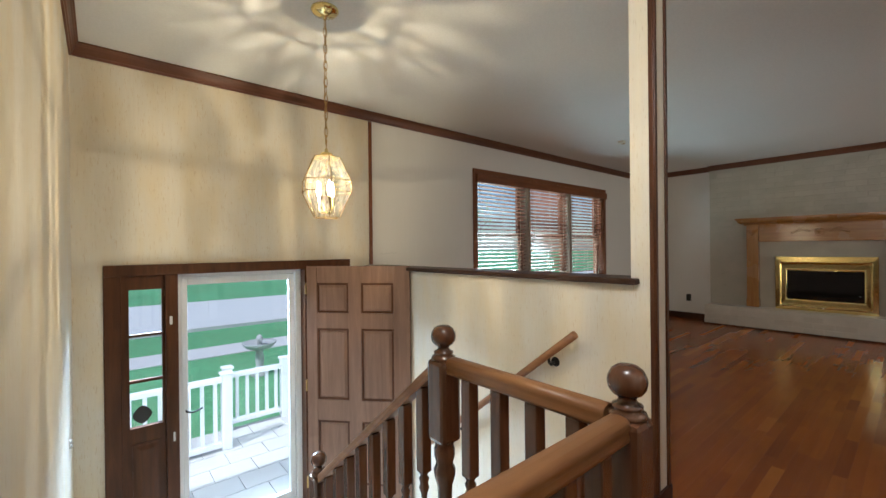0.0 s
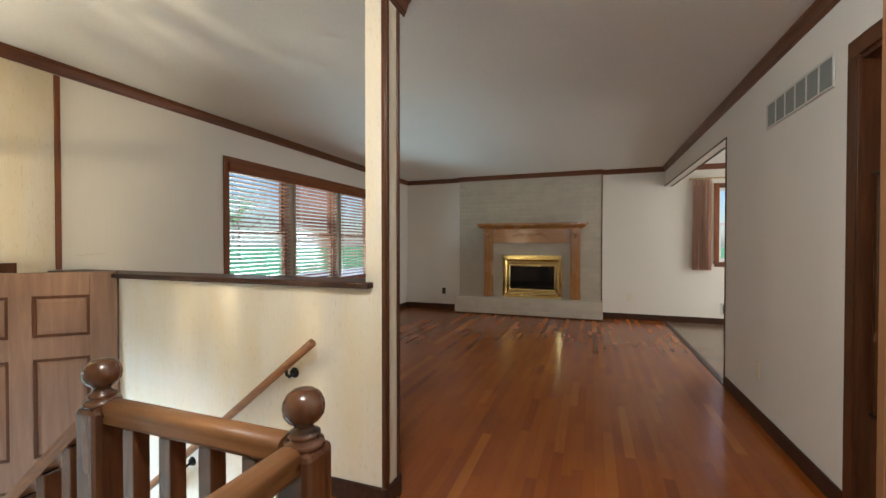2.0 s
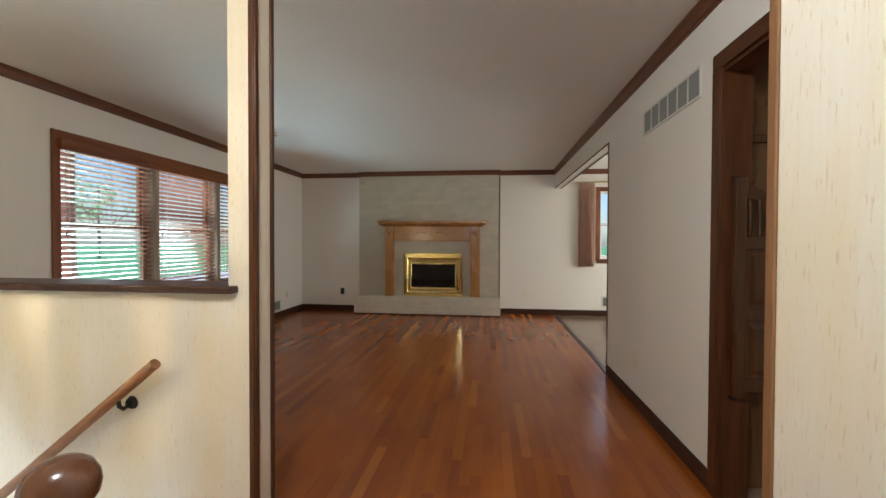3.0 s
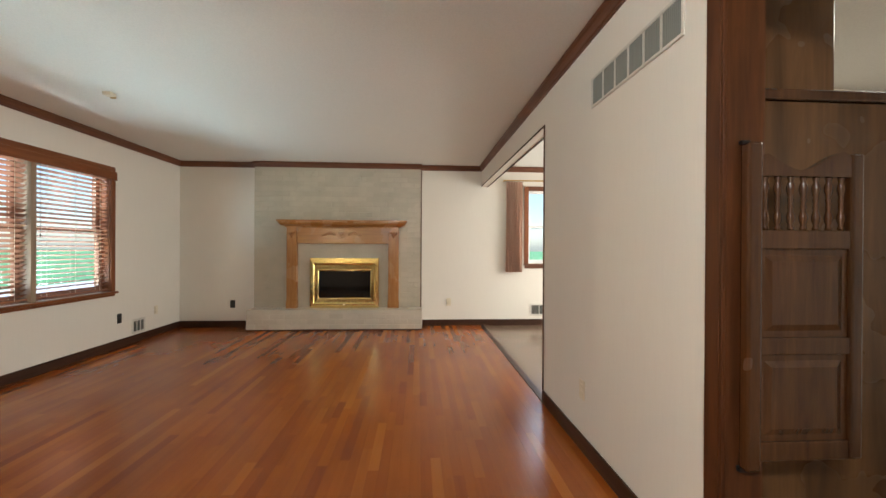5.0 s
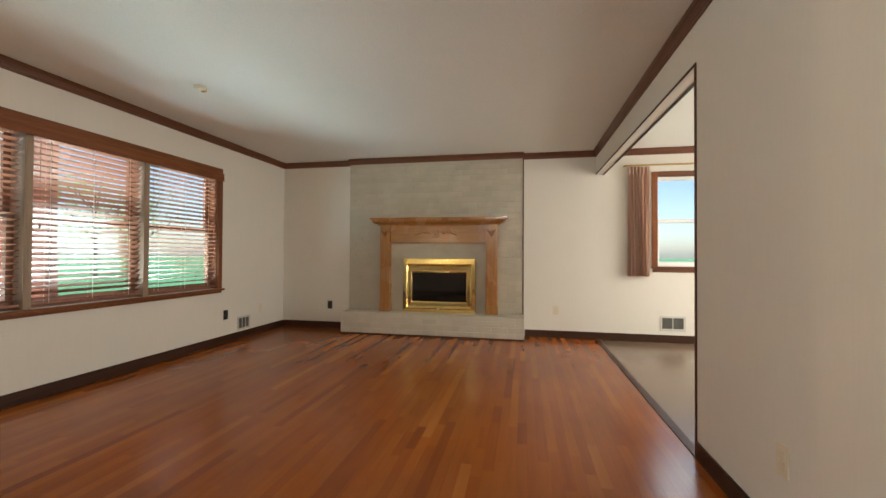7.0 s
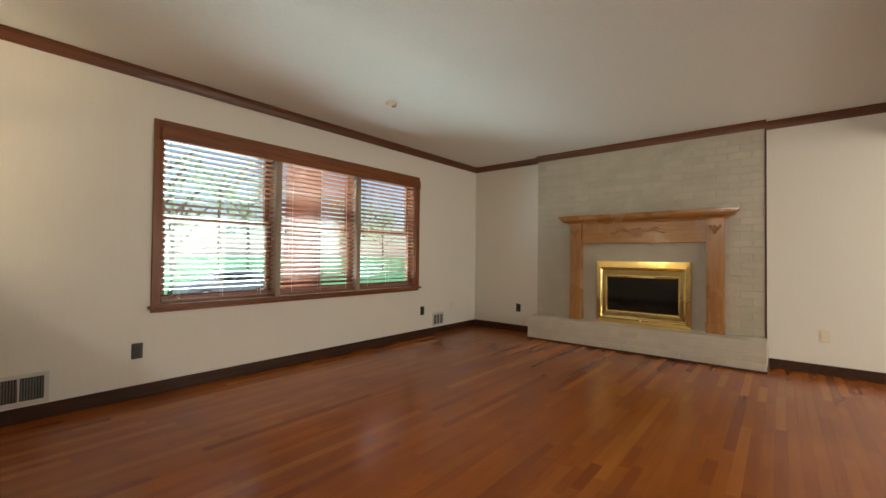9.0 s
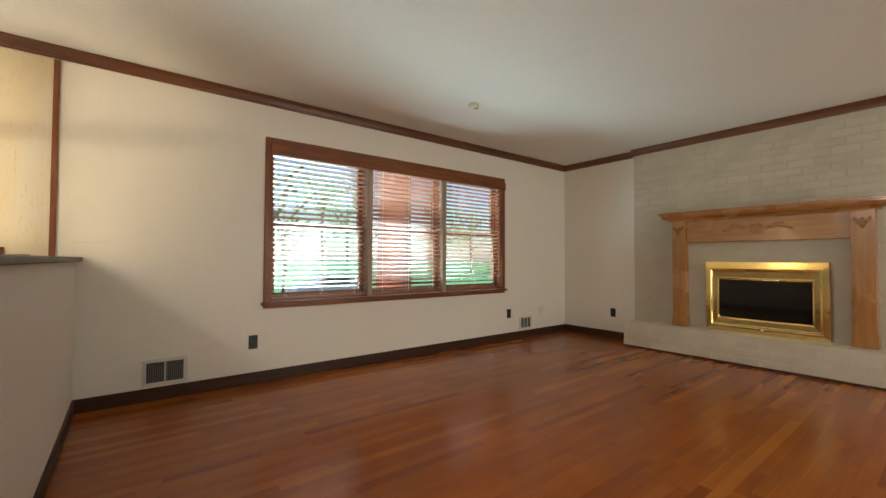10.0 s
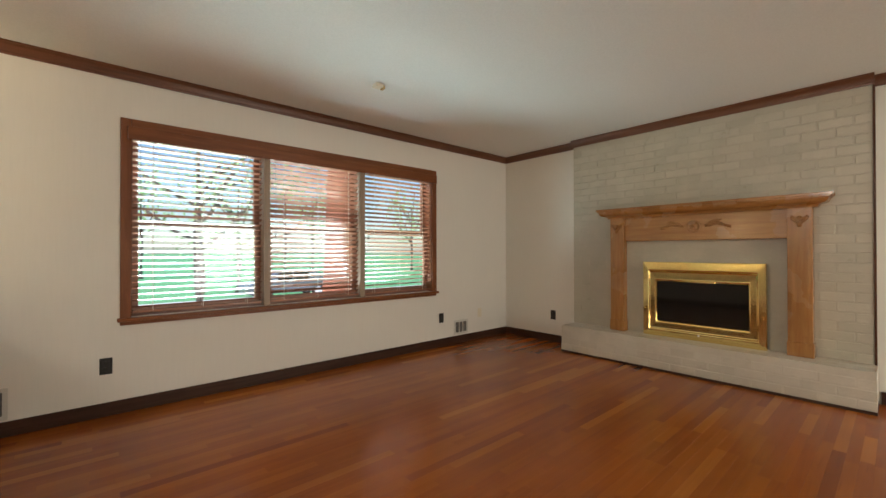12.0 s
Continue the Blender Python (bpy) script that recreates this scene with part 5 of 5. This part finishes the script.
def old_tree(x, y, r, height):
    """A thick, fluted, reddish trunk that forks above the windows."""
    t = thing("tree", (x, y, GZ), "large old tree with reddish-brown furrowed bark", "tree", "street trees")
    rnd = random.Random(5)
    bm = bmesh.new()
    segs, rings = 40, []
    for j in range(15):
        f = j / 14
        z = GZ + height * f
        rr = r * (1.0 - 0.22 * f + 0.45 * math.exp(-9 * f))
        rings.append([bm.verts.new((x + 0.12 * f + rr * (1 + 0.05 * math.sin(9 * a + 2 * f) + rnd.uniform(-0.02, 0.02)) * math.cos(a), y + rr * (1 + 0.05 * math.sin(7 * a - f) + rnd.uniform(-0.02, 0.02)) * math.sin(a), z)) for a in [2 * math.pi * k / segs for k in range(segs)]])
    for a, b in zip(rings, rings[1:]):
        for k in range(segs):
            bm.faces.new((a[k], a[(k + 1) % segs], b[(k + 1) % segs], b[k])).smooth = True
    top = Vector((x + 0.12, y, GZ + height))
    for k in range(5):
        a = 1.26 * k + 0.4
        d = Vector((math.cos(a) * 0.8, math.sin(a) * 0.8, 1.0)) * rnd.uniform(1.6, 2.4)
        tube(bm, [top - Vector((0, 0, 0.5)), top + d * 0.5, top + d, top + d * 1.6 + Vector((0, 0, 0.4))], 0.15, 10)
    part("trunk", bm, REDBARK, t)


def tree(x, y, height, spread, seed, leaf=1.0, count=40):
    rnd = random.Random(seed)
    t = thing("tree", (x, y, GZ), "leafy spring tree on the lawn", "tree", "street trees")
    bm = bmesh.new()
    tube(bm, [(x, y, GZ), (x + 0.05, y, GZ + height * 0.2), (x - 0.05, y + 0.05, GZ + height * 0.45), (x, y, GZ + height * 0.75)], 0.20, 10)
    for v in bm.verts:
        f = 1 - 0.75 * (v.co.z - GZ) / (height * 0.75)
        v.co.x, v.co.y = x + (v.co.x - x) * f, y + (v.co.y - y) * f
    tips = []
    for k in range(11):
        a, el = rnd.uniform(0, 6.28), rnd.uniform(0.3, 0.9)
        b = Vector((x, y, GZ + height * rnd.uniform(0.3, 0.65)))
        d = Vector((math.cos(a) * math.cos(el), math.sin(a) * math.cos(el), math.sin(el))) * spread * rnd.uniform(0.6, 1.0)
        tube(bm, [b, b + d * 0.5 + Vector((0, 0, -0.1)), b + d], 0.05, 6)
        tips += [b + d * f for f in (0.5, 0.75, 1.0)]
    part("trunk", bm, BARK, t)
    verts, faces = [], []
    for c in tips:
        for k in range(count):
            p = c + Vector((rnd.gauss(0, 1), rnd.gauss(0, 1), rnd.gauss(0, 0.8))) * spread * 0.22
            u = Vector((rnd.gauss(0, 1), rnd.gauss(0, 1), rnd.gauss(0, 1))).normalized() * rnd.uniform(0.03, 0.06) * leaf
            w = u.cross(Vector((rnd.gauss(0, 1), rnd.gauss(0, 1), rnd.gauss(0, 1)))).normalized() * rnd.uniform(0.02, 0.04) * leaf
            i = len(verts)
            verts += [p - u, p + w, p + u, p - w]
            faces.append((i, i + 1, i + 2, i + 3))
    me = bpy.data.meshes.new("crown")
    me.from_pydata([tuple(v) for v in verts], [], faces)
    me.materials.append(LEAF)
    part("crown", me, LEAF, t)


old_tree(8.2, 9.6, 0.50, 6.0)
tree(5.5, 13.0, 7.0, 2.3, 1)
tree(9.6, 24.5, 8.0, 2.8, 2)
tree(-5.0, 25.0, 8.5, 3.0, 4)
for k in range(6):
    tree(-4.0 + 9.2 * k + 1.7 * (k % 3), 38.0 + 6.0 * (k % 2) + 0.8 * k, 10.5 + 1.3 * (k % 4), 4.6, 20 + k, 3.5, 24)


# ---- painted bricks of the fireplace ----
def brick_mesh(sx, sy, sz, mat):
    bm = boxes((-sx / 2, sx / 2, -sy / 2, sy / 2, -sz / 2, sz / 2))
    bmesh.ops.bevel(bm, geom=list(bm.edges), offset=min(0.0028, sx * 0.4, sz * 0.4), segments=1, affect="EDGES")
    return mesh("brick", bm, mat)


def bricks():
    bl, bh, j = 0.198, 0.0665, 0.0095
    count = 0
    rnd = random.Random(7)
    rest = []
    cache = {}

    def lay(x, y, z, sx, sy, sz, single):
        nonlocal count
        if single and count < 296:
            mat = HEARTHPAINT if z < HZ + 0.01 else BRICKPAINT
            key = (round(sx, 4), round(sy, 4), round(sz, 4), mat.name)
            if key not in cache:
                cache[key] = brick_mesh(*key[:3], mat)
            o = part("brick", cache[key], mat, FIREPLACE)
            o.matrix_basis = Matrix.Translation((x, y, z)) @ Matrix.Rotation(radians(rnd.uniform(-0.5, 0.5)), 4, "Z")
            count += 1
        else:
            rest.append((x, y, z, sx, sy, sz))

    def courses(x, depth, y0, y1, z0, z1, single, skip=None):
        z, k = z0, 0
        while z + bh <= z1 + 0.002:
            y = y0 - (0 if k % 2 else (bl + j) / 2)
            while y < y1 - 0.02:
                a, b = max(y, y0), min(y + bl, y1)
                if b - a > 0.03 and not (skip and skip(a, b, z, z + bh)):
                    lay(x + rnd.uniform(-0.0012, 0.0012), (a + b) / 2, z + bh / 2, depth, b - a, bh, single(a, z))
                y += bl + j
            z += bh + j
            k += 1

    # hearth front, hearth top, then the breast
    courses(HX + 0.0080, 0.012, BRY0 - 0.019, BRY1 + 0.009, 0.0045, HZ - 0.004, lambda a, z: True)
    y = BRY0 - 0.019
    while y < BRY1 - 0.02:
        b = min(y + bl, BRY1 + 0.009)
        for xa, xb in ((HX + 0.004, HX + 0.104), (HX + 0.113, HX + 0.213), (HX + 0.222, BRX - 0.004)):
            lay((xa + xb) / 2, (y + b) / 2, HZ - 0.004 + rnd.uniform(-0.0006, 0.0006), xb - xa, b - y, 0.008, True)
        y += bl + j

    def covered(a, b, z0, z1):
        return b > 0.27 and a < 1.65 and z0 < 1.25 or (b > 0.30 and a < 1.62 and z0 < 1.48 and z1 > 1.25)

    courses(BRX + 0.0034, 0.012, BRY0, BRY1, HZ + 0.004, CEILZ - 0.09, lambda a, z: a < 0.5 or z > 1.5, covered)
    bm = bmesh.new()
    for x, y, z, sx, sy, sz in rest:
        box(bm, x - sx / 2, x + sx / 2, y - sy / 2, y + sy / 2, z - sz / 2, z + sz / 2)
    tagged(part("brickwork", bm, BRICKPAINT, FIREPLACE, "painted brickwork"), kind="stuff")


bricks()


# ---- porch pavers ----
def pavers():
    slab = bpy.data.objects["porch_slab"]
    me = mesh("paver", boxes((-0.196, 0.196, -0.146, 0.146, 0, 0.0145)), CONCRETE)
    for j in range(7):
        for i in range(11):
            o = part("paver", me, CONCRETE, slab)
            o.matrix_basis = Matrix.Translation((-2.0 + 0.4 * i + (0.2 if j % 2 else 0), FRONT + FT + 0.2 + 0.3 * j, -1.0749))


pavers()


# ---- oak floor strips ----
def plank_mesh(length, width, t=0.0185, g=0.00008, c=0.0002):
    """Strip with a narrow joint round it and eased upper edges; its corner lies at the origin."""
    top = [(g + c, g + c, 0), (length - g - c, g + c, 0), (length - g - c, width - g - c, 0), (g + c, width - g - c, 0)]
    mid = [(g, g, -c), (length - g, g, -c), (length - g, width - g, -c), (g, width - g, -c)]
    low = [(x, y, -t) for x, y, z in mid]
    faces = [(0, 1, 2, 3)]
    for k in (0, 4):
        faces += [(k + 4 + i, k + 4 + (i + 1) % 4, k + (i + 1) % 4, k + i) for i in range(4)]
    return top + mid + low, faces


def planks():
    w = 0.0572
    rnd = random.Random(11)
    floor = bpy.data.objects["floor"]
    cache = {}
    verts, faces, single = [], [], []

    def add(x0, x1, y0, y1, near):
        vs, fs = plank_mesh(x1 - x0, y1 - y0)
        if near and len(single) < 298:
            key = (round(x1 - x0, 4), round(y1 - y0, 4))
            if key not in cache:
                cache[key] = bpy.data.meshes.new("plank")
                cache[key].from_pydata(vs, [], fs)
                cache[key].materials.append(FLOOR)
            o = part("plank", cache[key], FLOOR, floor)
            o.matrix_basis = Matrix.Translation((x0, y0, FL))
            single.append(o)
        else:
            i = len(verts)
            verts.extend((x + x0, y + y0, z + FL) for x, y, z in vs)
            faces.extend(tuple(a + i for a in f) for f in fs)

    def region(x0, x1, y0, y1, near):
        y = y0
        while y < y1 - 0.003:
            yb = min(y + w, y1)
            x = x0
            first = True
            while x < x1 - 0.001:
                xb = x + (rnd.choice((0.3, 0.45, 0.6, 0.8, 1.0, 1.2, 1.5)) if not first else rnd.uniform(0.2, 1.2))
                first = False
                if x1 - xb < 0.25:
                    xb = x1
                add(x, xb, y, yb, near)
                x = xb
            y = yb

    region(HALF1, EAST, SOUTH, FRONT, True)
    region(-2.6, 0.9, HALLS, HALLN, False)
    region(0.9, HALF1, HALLS, 0.83, False)
    region(0.9, HALF0, 0.83, 1.178, False)
    region(1.32, HALF1, SOUTH, HALLS, False)
    me = bpy.data.meshes.new("strip_flooring")
    me.from_pydata(verts, [], faces)
    me.materials.append(FLOOR)
    tagged(part("strip_flooring", me, FLOOR, floor, "oak strips"), kind="stuff")


planks()
